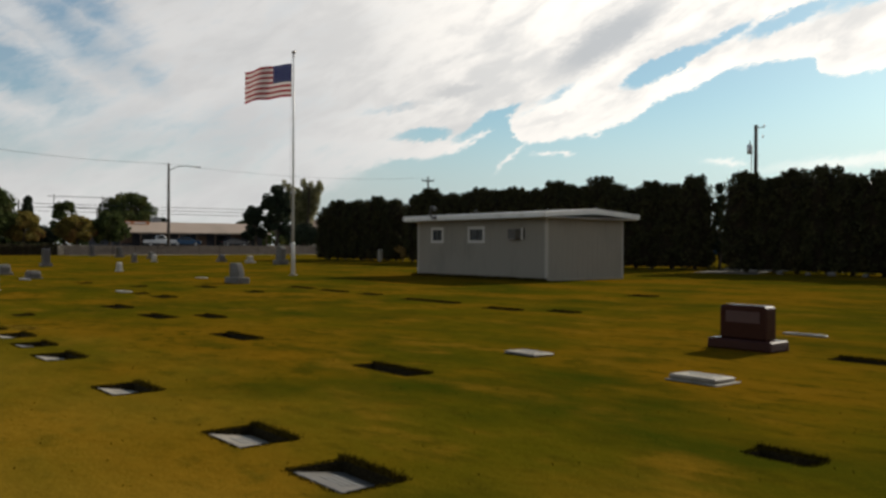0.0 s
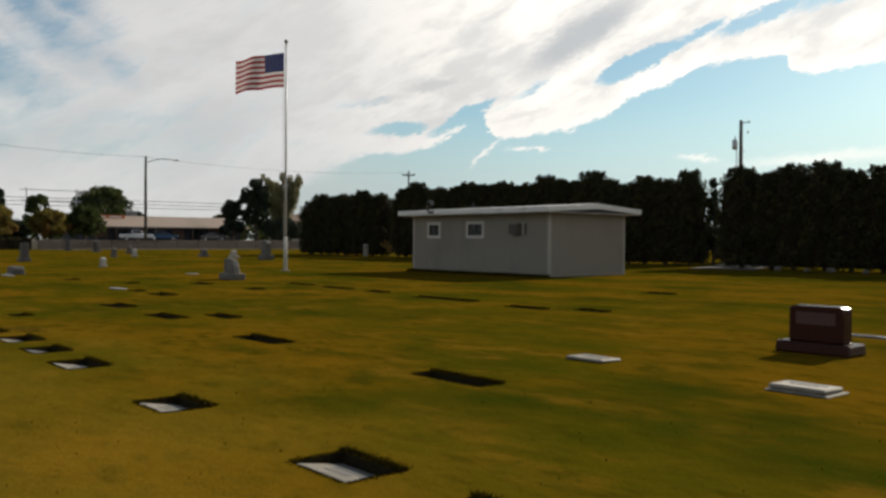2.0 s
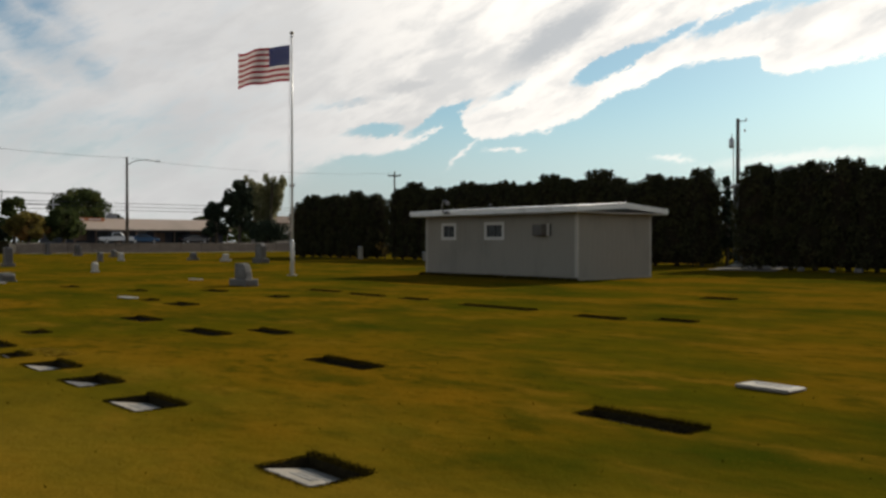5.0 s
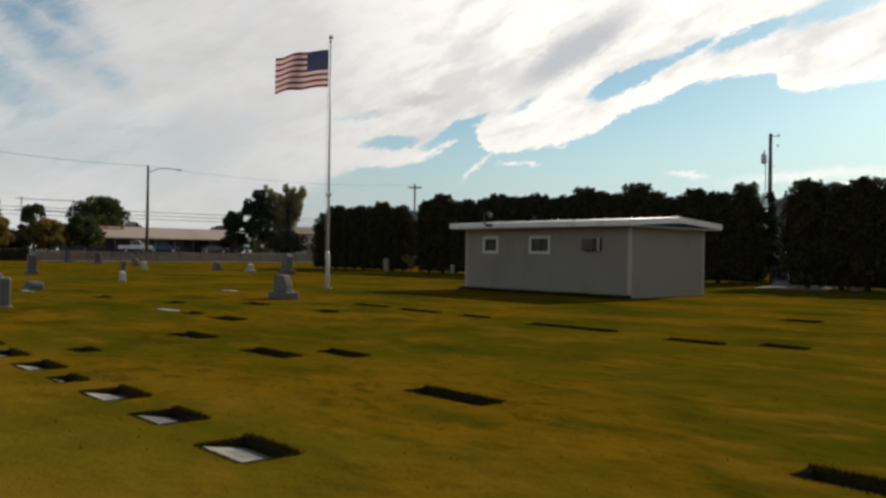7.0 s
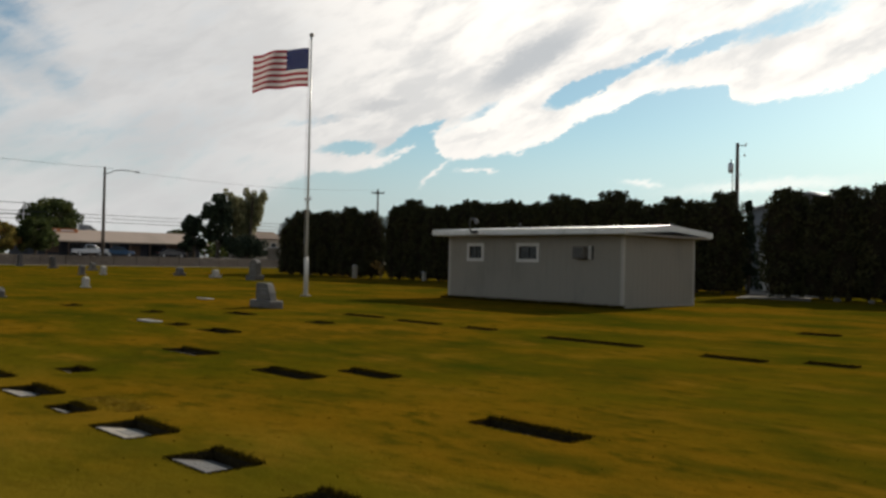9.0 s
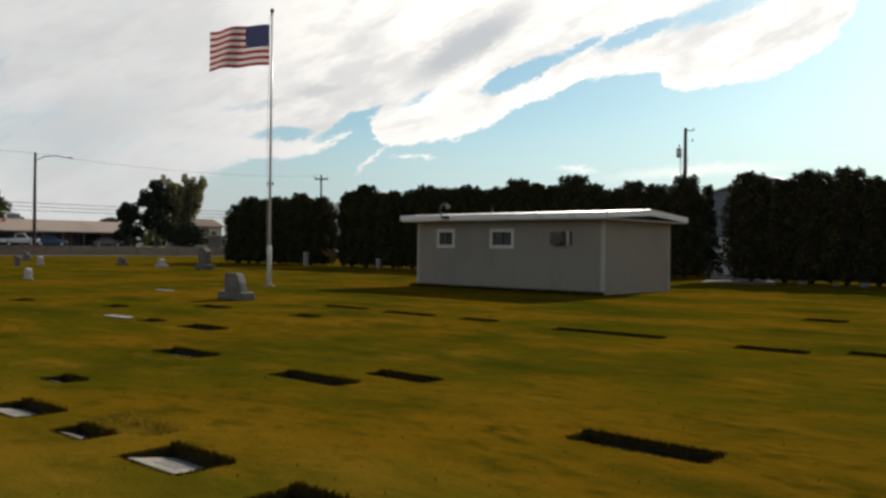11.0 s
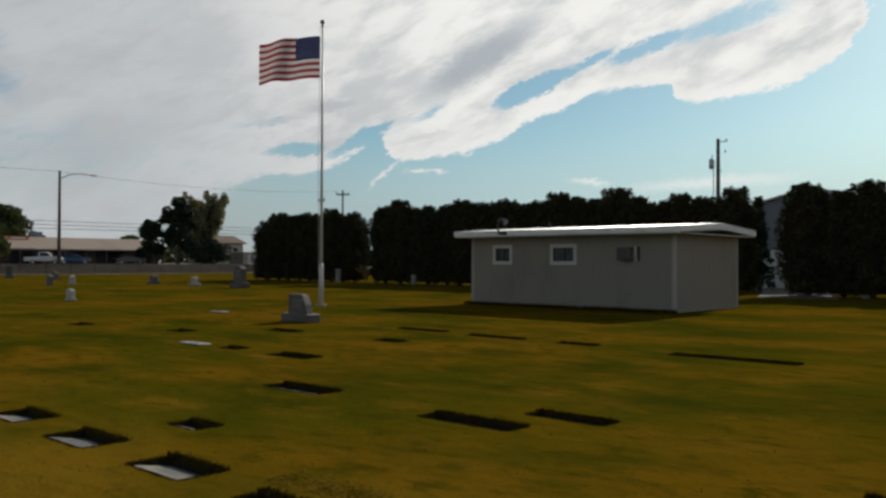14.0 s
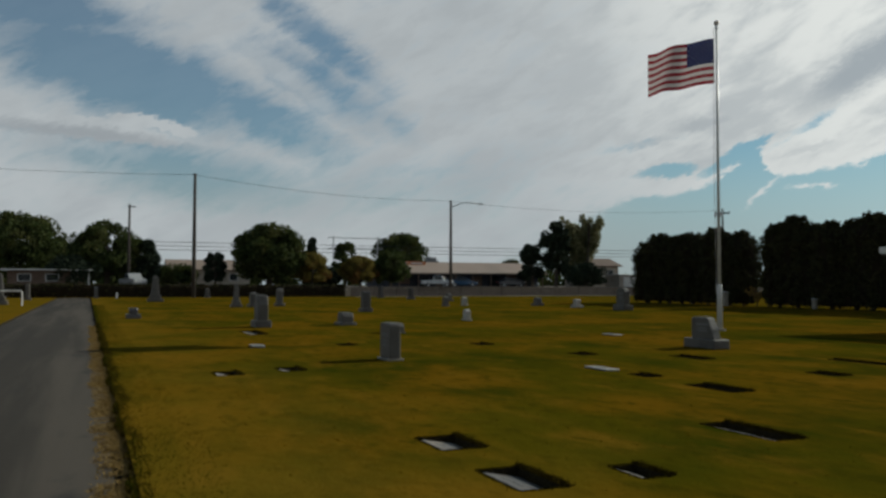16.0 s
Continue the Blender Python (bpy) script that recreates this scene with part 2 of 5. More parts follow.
def dry_lit_strip(m, col, y_dry, y_green):
    """Dry the grass out towards the lane, unevenly; its pale tone also paints brighter light."""
    nt = m.node_tree
    n, l = nt.nodes, nt.links
    b = n["Principled BSDF"]
    old = b.inputs["Base Color"].links[0].from_socket
    co, sp, no = n.new("ShaderNodeTexCoord"), n.new("ShaderNodeSeparateXYZ"), n.new("ShaderNodeTexNoise")
    no.inputs["Scale"].default_value, no.inputs["Detail"].default_value = 0.5, 5
    l.new(co.outputs["Object"], sp.inputs[0])
    l.new(co.outputs["Object"], no.inputs["Vector"])
    ad, mr, mx = n.new("ShaderNodeMath"), n.new("ShaderNodeMapRange"), n.new("ShaderNodeMix")
    ad.operation = "MULTIPLY_ADD"
    l.new(no.outputs[0], ad.inputs[0])
    ad.inputs[1].default_value = 7.0
    l.new(sp.outputs[1], ad.inputs[2])
    mr.inputs["From Min"].default_value, mr.inputs["From Max"].default_value = y_dry + 3.5, y_green + 3.5
    mr.inputs["To Min"].default_value, mr.inputs["To Max"].default_value = 0.62, 0.0
    l.new(ad.outputs[0], mr.inputs["Value"])
    west = n.new("ShaderNodeMapRange")
    west.inputs["From Min"].default_value, west.inputs["From Max"].default_value = -22.0, -14.0
    west.inputs["To Min"].default_value = 0.6
    l.new(sp.outputs[0], west.inputs["Value"])
    both = n.new("ShaderNodeMath")
    both.operation = "MULTIPLY"
    l.new(mr.outputs[0], both.inputs[0])
    l.new(west.outputs[0], both.inputs[1])
    mx.data_type = "RGBA"
    l.new(both.outputs[0], mx.inputs[0])
    l.new(old, mx.inputs[6])
    mx.inputs[7].default_value = (*col, 1)
    l.new(mx.outputs[2], b.inputs["Base Color"])


dry_lit_strip(GRASS, (0.185, 0.112, 0.012), 0.4, 5.0)
EDGE_GRASS = material("lane_edge_grass", [(0.034, 0.042, 0.0025), ((0.05, 0.046, 0.003), 0.8, 0.48, 0.66, 4, ONE)], 0.9, spec=0.0, random_tone=0.4, per="island")
# turf colour taken darker than the lawn to carry the shade at its edges
FRINGE = material("shade_darkened_turf_fringe", [(0.036, 0.027, 0.004), ((0.055, 0.038, 0.005), 3, 0.45, 0.7, 4, ONE)], 0.95, spec=0.0, random_tone=0.5, per="island")
DRYTUFT = material("dry_golden_grass", [(0.24, 0.155, 0.018), ((0.15, 0.105, 0.010), 2.5, 0.42, 0.6, 5, ONE)], 1.0, spec=0.0, random_tone=0.4, per="island")
STRAW = material("dry_grass", [(0.24, 0.155, 0.045), ((0.15, 0.095, 0.026), 9, 0.45, 0.7, 4, ONE)], 0.9, spec=0.2, random_tone=0.4, per="island")
# soil taken near black: the pits' deep shade is put into its colour
SHADED_SOIL = material("turf_edge", [(0.020, 0.015, 0.006), ((0.03, 0.024, 0.008), 20, 0.45, 0.7, 4, ONE)], 0.95, bump=[(30, 0.8, 0.03)], spec=0.1)
ASPHALT = material("asphalt", [(0.042, 0.037, 0.030), ((0.078, 0.067, 0.053), 0.55, 0.42, 0.62, 5, (0.07, 1.5, 1)), ((0.03, 0.03, 0.028), 1.4, 0.58, 0.75, 5, (0.5, 1, 1)), ((0.072, 0.066, 0.057), 55, 0.58, 0.8, 2, ONE)],
                   0.95, bump=[(80, 0.5, 0.01), (3, 0.2, 0.02)], spec=0.1)
GRAVEL = material("gravel", [(0.115, 0.098, 0.074), ((0.075, 0.062, 0.046), 2.0, 0.45, 0.7, 5, ONE), ((0.2, 0.18, 0.15), 40, 0.5, 0.8, 3, ONE)], 0.95, bump=[(50, 0.6, 0.02)], spec=0.2)
CONCRETE = material("concrete", [(0.24, 0.215, 0.17), ((0.165, 0.147, 0.118), 3, 0.45, 0.7, 5, ONE), ((0.5, 0.49, 0.46), 40, 0.55, 0.8, 3, ONE)], 0.85, bump=[(60, 0.3, 0.01)], spec=0.3)
GRANITE = material("grey_granite", [(0.075, 0.068, 0.056), ((0.048, 0.042, 0.035), 2.5, 0.45, 0.7, 5, ONE), ((0.125, 0.112, 0.094), 70, 0.55, 0.75, 2, ONE), ((0.09, 0.09, 0.082), 90, 0.6, 0.75, 2, ONE)], 0.55, bump=[(35, 0.25, 0.01)], random_tone=0.16)
POLISHED = material("polished_grey_granite", [(0.22, 0.195, 0.155), ((0.15, 0.132, 0.105), 5, 0.45, 0.7, 4, ONE), ((0.30, 0.27, 0.22), 80, 0.55, 0.8, 2, ONE)], 0.6, spec=0.25, bump=[(60, 0.1, 0.004)], random_tone=0.15)
REDSTONE = material("red_granite", [(0.036, 0.011, 0.007), ((0.02, 0.006, 0.004), 60, 0.5, 0.75, 3, ONE), ((0.075, 0.035, 0.03), 110, 0.6, 0.8, 2, ONE)], 0.26, bump=[(40, 0.05, 0.003)], spec=0.15)
DARKSTONE = material("dark_granite", [(0.055, 0.05, 0.048), ((0.10, 0.095, 0.09), 70, 0.55, 0.8, 2, ONE)], 0.35, random_tone=0.2)
MARBLE = material("white_marble", [(0.33, 0.31, 0.27), ((0.22, 0.205, 0.18), 4, 0.5, 0.75, 5, ONE)], 0.5, bump=[(25, 0.15, 0.01)], random_tone=0.1)
LETTER = material("cut_letters", [(0.16, 0.16, 0.155), ((0.1, 0.1, 0.1), 40, 0.5, 0.7, 2, ONE)], 0.9)
SIDING = material("grey_painted_siding", [(0.215, 0.197, 0.160), ((0.18, 0.165, 0.133), 0.9, 0.45, 0.7, 5, (1, 1, 0.4)), ((0.24, 0.22, 0.18), 6, 0.55, 0.8, 4, (3, 3, 0.3))], 0.75, bump=[(45, 0.15, 0.006)], spec=0.3)
WHITE = material("white_paint", [(0.66, 0.65, 0.61), ((0.52, 0.51, 0.47), 2.2, 0.5, 0.75, 5, ONE)], 0.5, bump=[(30, 0.08, 0.005)], spec=0.4)
TRIM = material("pale_grey_trim_paint", [(0.33, 0.31, 0.265), ((0.26, 0.245, 0.205), 2.2, 0.5, 0.75, 5, ONE)], 0.6, bump=[(30, 0.08, 0.005)], spec=0.3)
FRAMEPAINT = material("aged_white_frame_paint", [(0.46, 0.44, 0.40), ((0.36, 0.345, 0.31), 2.2, 0.5, 0.75, 5, ONE)], 0.55, spec=0.3)
ROOFING = material("white_roof_metal", [(0.66, 0.67, 0.68), ((0.55, 0.55, 0.55), 1.2, 0.5, 0.7, 5, (1, 0.3, 1))], 0.38, metal=0.3, bump=[(8, 0.05, 0.01)])
GLASS = material("dark_window_glass", [(0.025, 0.03, 0.032), ((0.05, 0.055, 0.055), 3, 0.45, 0.7, 3, ONE)], 0.12, spec=0.25)
BLACK = material("black_metal", [(0.025, 0.025, 0.026), ((0.05, 0.048, 0.045), 20, 0.55, 0.75, 3, ONE)], 0.45)
GALV = material("galvanised_steel", [(0.42, 0.43, 0.44), ((0.3, 0.31, 0.32), 10, 0.45, 0.7, 4, ONE)], 0.4, metal=0.8)
DARKSTEEL = material("dull_steel", [(0.10, 0.10, 0.10), ((0.06, 0.06, 0.06), 12, 0.45, 0.7, 3, ONE)], 0.5, metal=0.4)
POLEWHITE = material("painted_pole", [(0.52, 0.51, 0.48), ((0.40, 0.39, 0.36), 3, 0.5, 0.75, 5, (1, 1, 0.2))], 0.35)
WOODPOLE = material("weathered_pole_wood", [(0.055, 0.044, 0.035), ((0.035, 0.028, 0.022), 6, 0.45, 0.7, 5, (3, 3, 0.15))], 0.9, bump=[(20, 0.4, 0.02)])
GOLD = material("dark_gilt_ball", [(0.12, 0.09, 0.05), ((0.07, 0.05, 0.03), 20, 0.5, 0.7, 3, ONE)], 0.4, metal=0.6)
RED = material("red_cloth", [(0.25, 0.028, 0.040), ((0.20, 0.02, 0.03), 40, 0.5, 0.7, 2, ONE)], 0.85, spec=0.1)
WHITECLOTH = material("white_cloth", [(0.56, 0.53, 0.51), ((0.48, 0.455, 0.44), 40, 0.5, 0.7, 2, ONE)], 0.85, spec=0.1)
BLUE = material("navy_cloth", [(0.02, 0.028, 0.10), ((0.015, 0.02, 0.07), 40, 0.5, 0.7, 2, ONE)], 0.85, spec=0.1)
for cloth in (RED, WHITECLOTH, BLUE):
    nt = cloth.node_tree
    b = nt.nodes["Principled BSDF"]
    tr, ad = nt.nodes.new("ShaderNodeBsdfTranslucent"), nt.nodes.new("ShaderNodeMixShader")
    ad.inputs[0].default_value = 0.35
    nt.links.new(b.inputs["Base Color"].links[0].from_socket, tr.inputs[0])
    nt.links.new(b.outputs[0], ad.inputs[1])
    nt.links.new(tr.outputs[0], ad.inputs[2])
    nt.links.new(ad.outputs[0], nt.nodes["Material Output"].inputs[0])
CEDAR = material("arborvitae_foliage", [(0.036, 0.036, 0.015), ((0.052, 0.048, 0.018), 0.8, 0.45, 0.7, 4, ONE), ((0.05, 0.036, 0.018), 0.35, 0.58, 0.75, 4, ONE)], 0.9, spec=0.08, random_tone=0.35, per="island")
# darker copy of the foliage tone: shade inside the crowns put into colour
CEDARCORE = material("arborvitae_shade_core", [(0.018, 0.015, 0.009), ((0.028, 0.020, 0.011), 5, 0.45, 0.7, 4, ONE)], 1.0, spec=0.02)
LEAF = material("broad_leaves", [(0.050, 0.066, 0.020), ((0.085, 0.085, 0.026), 0.35, 0.45, 0.7, 4, ONE)], 0.85, spec=0.12, random_tone=0.55, per="island")
LEAFOLIVE = material("olive_cottonwood_leaves", [(0.20, 0.19, 0.095), ((0.14, 0.14, 0.07), 0.4, 0.45, 0.7, 4, ONE)], 0.85, spec=0.12, random_tone=0.5, per="island")
LEAFGOLD = material("yellowing_leaves", [(0.16, 0.125, 0.03), ((0.20, 0.085, 0.03), 0.4, 0.5, 0.7, 4, ONE)], 0.85, spec=0.12, random_tone=0.5, per="island")
LEAFDARK = material("dark_conifer_needles", [(0.026, 0.036, 0.022), ((0.04, 0.05, 0.025), 0.5, 0.45, 0.7, 4, ONE)], 0.9, spec=0.08, random_tone=0.5, per="island")
for leafy in (LEAF, LEAFOLIVE, LEAFGOLD):
    nt = leafy.node_tree
    b = nt.nodes["Principled BSDF"]
    tr, mixed = nt.nodes.new("ShaderNodeBsdfTranslucent"), nt.nodes.new("ShaderNodeMixShader")
    mixed.inputs[0].default_value = 0.35
    nt.links.new(b.inputs["Base Color"].links[0].from_socket, tr.inputs[0])
    nt.links.new(b.outputs[0], mixed.inputs[1])
    nt.links.new(tr.outputs[0], mixed.inputs[2])
    nt.links.new(mixed.outputs[0], nt.nodes["Material Output"].inputs[0])
BARK = material("bark", [(0.075, 0.058, 0.042), ((0.04, 0.03, 0.022), 8, 0.45, 0.7, 5, (2, 2, 0.3))], 0.95, bump=[(18, 0.6, 0.03)])
RETAIN = material("weathered_wall_concrete", [(0.15, 0.118, 0.092), ((0.105, 0.082, 0.064), 0.3, 0.45, 0.7, 5, (1, 0.4, 2)), ((0.23, 0.195, 0.165), 3, 0.5, 0.8, 4, ONE)], 0.9, bump=[(10, 0.3, 0.03)])
TANROOF = material("tan_metal_roof", [(0.27, 0.20, 0.15), ((0.22, 0.165, 0.12), 0.3, 0.45, 0.7, 5, (0.4, 1, 1))], 0.6)
TANWALL = material("tan_stucco", [(0.36, 0.31, 0.25), ((0.28, 0.24, 0.19), 0.7, 0.45, 0.7, 4, ONE)], 0.9)
BROWNWALL = material("brown_siding", [(0.13, 0.085, 0.06), ((0.09, 0.06, 0.04), 1.5, 0.45, 0.7, 4, ONE)], 0.85)
# near-black bluish wall: the shade under the overhang is in its colour
DARKWALL = material("shade_dark_siding", [(0.03, 0.033, 0.045), ((0.05, 0.05, 0.06), 1, 0.45, 0.7, 4, ONE)], 0.8)
GREYMETAL = material("grey_blue_metal_siding", [(0.17, 0.185, 0.20), ((0.13, 0.145, 0.16), 0.6, 0.45, 0.7, 4, (1, 1, 0.3))], 0.6)
SILVERCAR = material("silver_car_paint", [(0.45, 0.47, 0.49), ((0.4, 0.42, 0.44), 5, 0.5, 0.7, 3, ONE)], 0.25, metal=0.5, coat=0.6)
BLUECAR = material("blue_car_paint", [(0.03, 0.08, 0.16), ((0.025, 0.06, 0.12), 5, 0.5, 0.7, 3, ONE)], 0.2, metal=0.4, coat=0.8)
DARKCAR = material("dark_car_paint", [(0.03, 0.03, 0.036), ((0.045, 0.045, 0.05), 5, 0.5, 0.7, 3, ONE)], 0.25, metal=0.3, coat=0.6)
WHITECAR = material("white_car_paint", [(0.34, 0.34, 0.33), ((0.3, 0.3, 0.29), 5, 0.5, 0.7, 3, ONE)], 0.3, coat=0.6)
RUBBER = material("tyre_rubber", [(0.02, 0.02, 0.02), ((0.035, 0.034, 0.032), 20, 0.5, 0.7, 3, ONE)], 0.9)
ORANGE = material("faded_orange_sign", [(0.45, 0.16, 0.06), ((0.36, 0.13, 0.06), 3, 0.5, 0.7, 3, ONE)], 0.7)


# ---- builders ----
def part(name, bm, mat, parent=None, label="", smooth=False):
    me = bpy.data.meshes.new(name)
    bm.to_mesh(me)
    bm.free()
    for q in (mat if isinstance(mat, (list, tuple)) else [mat]):
        me.materials.append(q)
    if smooth:
        for p in me.polygons:
            p.use_smooth = True
    ob = new(name, me)
    if parent:
        ob.parent = parent
    return tagged(ob, label)


def mesh_part(name, verts, faces, mat, parent=None, label="", smooth=False):
    me = bpy.data.meshes.new(name)
    me.from_pydata(verts, [], faces)
    me.materials.append(mat)
    if smooth:
        for p in me.polygons:
            p.use_smooth = True
    ob = new(name, me)
    if parent:
        ob.parent = parent
    return tagged(ob, label)


def thing(name, m, label, category, group="", kind=""):
    ob = new(name)
    ob.matrix_world = m
    return tagged(ob, label, category, group, kind)


def block(sx, sy, sz, at=(0, 0, 0), bevel=0.0, taper=1.0, rot=None, segs=1):
    """A box standing on at, with bevelled edges; taper narrows its top."""
    bm = bmesh.new()
    bmesh.ops.create_cube(bm, size=1)
    for v in bm.verts:
        k = taper if v.co.z > 0 else 1.0
        v.co = Vector((v.co.x * sx * k, v.co.y * sy * k, (v.co.z + 0.5) * sz))
    if bevel:
        bmesh.ops.bevel(bm, geom=bm.edges[:], offset=bevel, segments=segs, affect="EDGES", profile=0.6)
    if rot:
        bmesh.ops.transform(bm, matrix=rot, verts=bm.verts)
    bmesh.ops.translate(bm, vec=at, verts=bm.verts)
    return bm


def prism(profile, y0, y1, bevel=0.0):
    """The outline profile of (x, z), drawn out from y0 to y1."""
    bm = bmesh.new()
    a = [bm.verts.new((x, y0, z)) for x, z in profile]
    b = [bm.verts.new((x, y1, z)) for x, z in profile]
    n = len(a)
    bm.faces.new(a)
    bm.faces.new(b[::-1])
    for i in range(n):
        bm.faces.new((a[i], b[i], b[(i + 1) % n], a[(i + 1) % n]))
    bmesh.ops.recalc_face_normals(bm, faces=bm.faces[:])
    if bevel:
        bmesh.ops.bevel(bm, geom=bm.edges[:], offset=bevel, segments=1, affect="EDGES")
    return bm


def tube(points, radii, sides=8, cap=True):
    bm = bmesh.new()
    rings = []
    for i, (p, r) in enumerate(zip(points, radii)):
        p = Vector(p)
        d = Vector(points[min(i + 1, len(points) - 1)]) - Vector(points[max(i - 1, 0)])
        q = d.normalized().to_track_quat("Z", "Y")
        rings.append([bm.verts.new(p + q @ Vector((r * math.cos(6.28318 * k / sides), r * math.sin(6.28318 * k / sides), 0))) for k in range(sides)])
    for a, b in zip(rings, rings[1:]):
        for k in range(sides):
            bm.faces.new((a[k], a[(k + 1) % sides], b[(k + 1) % sides], b[k]))
    if cap:
        bm.faces.new(rings[0][::-1])
        bm.faces.new(rings[-1])
    return bm


def join(*bms):
    out = bms[0]
    for other in bms[1:]:
        me = bpy.data.meshes.new("tmp")
        other.to_mesh(me)
        other.free()
        out.from_mesh(me)
        bpy.data.meshes.remove(me)
    return out


# ---- ground with sunken graves and the lane's bed ----
# sunken markers: x, y, length, breadth
SUNKEN = [(-5.12, 3.34, 0.62, 0.40), (-6.43, 3.36, 0.60, 0.39), (-8.98, 3.34, 0.60, 0.39), (-11.83, 3.47, 0.68, 0.40), (-13.33, 3.54, 0.58, 0.38), (-14.74, 3.59, 0.68, 0.40),
          (-16.00, 3.54, 0.46, 0.22), (-17.28, 3.60, 0.72, 0.36), (-18.80, 3.60, 0.72, 0.36), (-20.34, 3.67, 0.64, 0.38), (-18.66, 4.59, 0.44, 0.24), (-8.48, 6.06, 1.00, 0.27),
          (-12.65, 6.18, 1.08, 0.27), (-16.27, 7.34, 0.88, 0.24), (-16.88, 6.53, 1.10, 0.28), (-19.78, 6.73, 1.02, 0.33), (-22.75, 8.88, 0.95, 0.34), (-14.32, 13.15, 1.00, 0.22),
          (-17.32, 13.5, 2.10, 0.22), (-12.98, 13.63, 0.7, 0.22), (-15.55, 19.5, 0.8, 0.4), (-3.72, 5.83, 0.42, 0.2), (-5.49, 10.93, 0.8, 0.32), (-24.95, 14.2, 1.4, 0.18), (-22.6, 13.95, 1.4, 0.18),
          (-23.6, 11.88, 0.62, 0.28), (-27.05, 11.88, 0.95, 0.30), (-24.56, 8.92, 0.5, 0.24), (-32.13, 9.56, 0.66, 0.3), (-27.66, 3.8, 0.6, 0.34),
          (-39.1, 5.2, 2.0, 0.45), (-27.34, 2.68, 0.6, 0.34), (-20.54, 13.88, 0.8, 0.22), (-28.64, 10.28, 0.6, 0.3), (-33.14, 6.38, 0.6, 0.3)]
PIT = 0.075
LANE = (-2.35, 0.92)


def lines(values, far):
    coarse = [-far, -far * 0.4, -far * 0.15]
    out = sorted(set(round(v, 3) for v in values) | {-far, far} | {c for c in coarse} | {-c for c in coarse})
    return out


gx = lines([v for x, y, a, b in SUNKEN for v in (x - a / 2, x + a / 2)] + list(range(-120, 41, 8)), 2600.0)
gy = lines([v for x, y, a, b in SUNKEN for v in (y - b / 2, y + b / 2)] + list(range(-40, 120, 8)) + list(LANE), 2600.0)


def depth(x, y):
    for px, py, a, b in SUNKEN:
        if abs(x - px) < a / 2 and abs(y - py) < b / 2:
            return -PIT - 0.03
    if LANE[0] < y < LANE[1] and -112 < x < 40:
        return -0.12
    return 0.0


verts, faces, index = [], [], {}


def gv(x, y, z):
    k = (x, y, z)
    if k not in index:
        index[k] = len(verts)
        verts.append(k)
    return index[k]


cell = {}
for i in range(len(gx) - 1):
    for j in range(len(gy) - 1):
        cell[i, j] = depth((gx[i] + gx[i + 1]) / 2, (gy[j] + gy[j + 1]) / 2)
for (i, j), z in cell.items():
    x0, x1, y0, y1 = gx[i], gx[i + 1], gy[j], gy[j + 1]
    faces.append((gv(x0, y0, z), gv(x1, y0, z), gv(x1, y1, z), gv(x0, y1, z)))
    for di, dj, p, q in ((1, 0, (x1, y0), (x1, y1)), (0, 1, (x1, y1), (x0, y1))):
        z2 = cell.get((i + di, j + dj), z)
        if z2 != z:
            faces.append((gv(*p, z), gv(*q, z), gv(*q, z2), gv(*p, z2)))
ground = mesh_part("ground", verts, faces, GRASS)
ground.data.materials.append(SHADED_SOIL)
# pit and lane-bed faces take the soil with shade in its colour
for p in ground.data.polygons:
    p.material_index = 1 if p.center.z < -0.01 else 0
tagged(ground, "mown cemetery lawn, olive green with dry yellow patches", "lawn", kind="structure")

lane_rng = random.Random(4)
bm = bmesh.new()
edge_a, edge_b = [], []
for k in range(0, 77):
    x = 39.5 - 2 * k
    edge_a.append(bm.verts.new((x, LANE[0] + 0.02 + 0.05 * lane_rng.random(), -0.05)))
    edge_b.append(bm.verts.new((x, LANE[1] - 0.08 - 0.10 * lane_rng.random(), -0.05)))
mid = [bm.verts.new((v.co.x, -0.85, 0.0)) for v in edge_a]
for k in range(len(mid) - 1):
    bm.faces.new((edge_a[k], mid[k], mid[k + 1], edge_a[k + 1]))
    bm.faces.new((mid[k], edge_b[k], edge_b[k + 1], mid[k + 1]))
bmesh.ops.recalc_face_normals(bm, faces=bm.faces[:])
ret = bmesh.ops.extrude_face_region(bm, geom=bm.faces[:])
bmesh.ops.translate(bm, vec=(0, 0, -0.08), verts=[v for v in ret["geom"] if isinstance(v, bmesh.types.BMVert)])
bmesh.ops.recalc_face_normals(bm, faces=bm.faces[:])
tagged(part("road", bm, ASPHALT), "narrow worn grey asphalt lane through the lawn", "road", kind="structure")

# gravel drive through the opening of the hedge
bm = bmesh.new()
left = [(-27.2, 38.6), (-29.0, 43.5), (-33.0, 52.0), (-52.0, 88.0), (-62, 112.0)]
right = [(-23.6, 38.6), (-25.6, 43.5), (-26.0, 52.0), (-40.0, 88.0), (-44, 112.0)]
pa, pb = [bm.verts.new((x, y, 0.012)) for x, y in left], [bm.verts.new((x, y, 0.012)) for x, y in right]
for k in range(4):
    bm.faces.new((pa[k], pb[k], pb[k + 1], pa[k + 1]))
bmesh.ops.recalc_face_normals(bm, faces=bm.faces[:])
tagged(part("driveway", bm, GRAVEL), "pale gravel drive through the gap of the hedge", "drive", kind="structure")

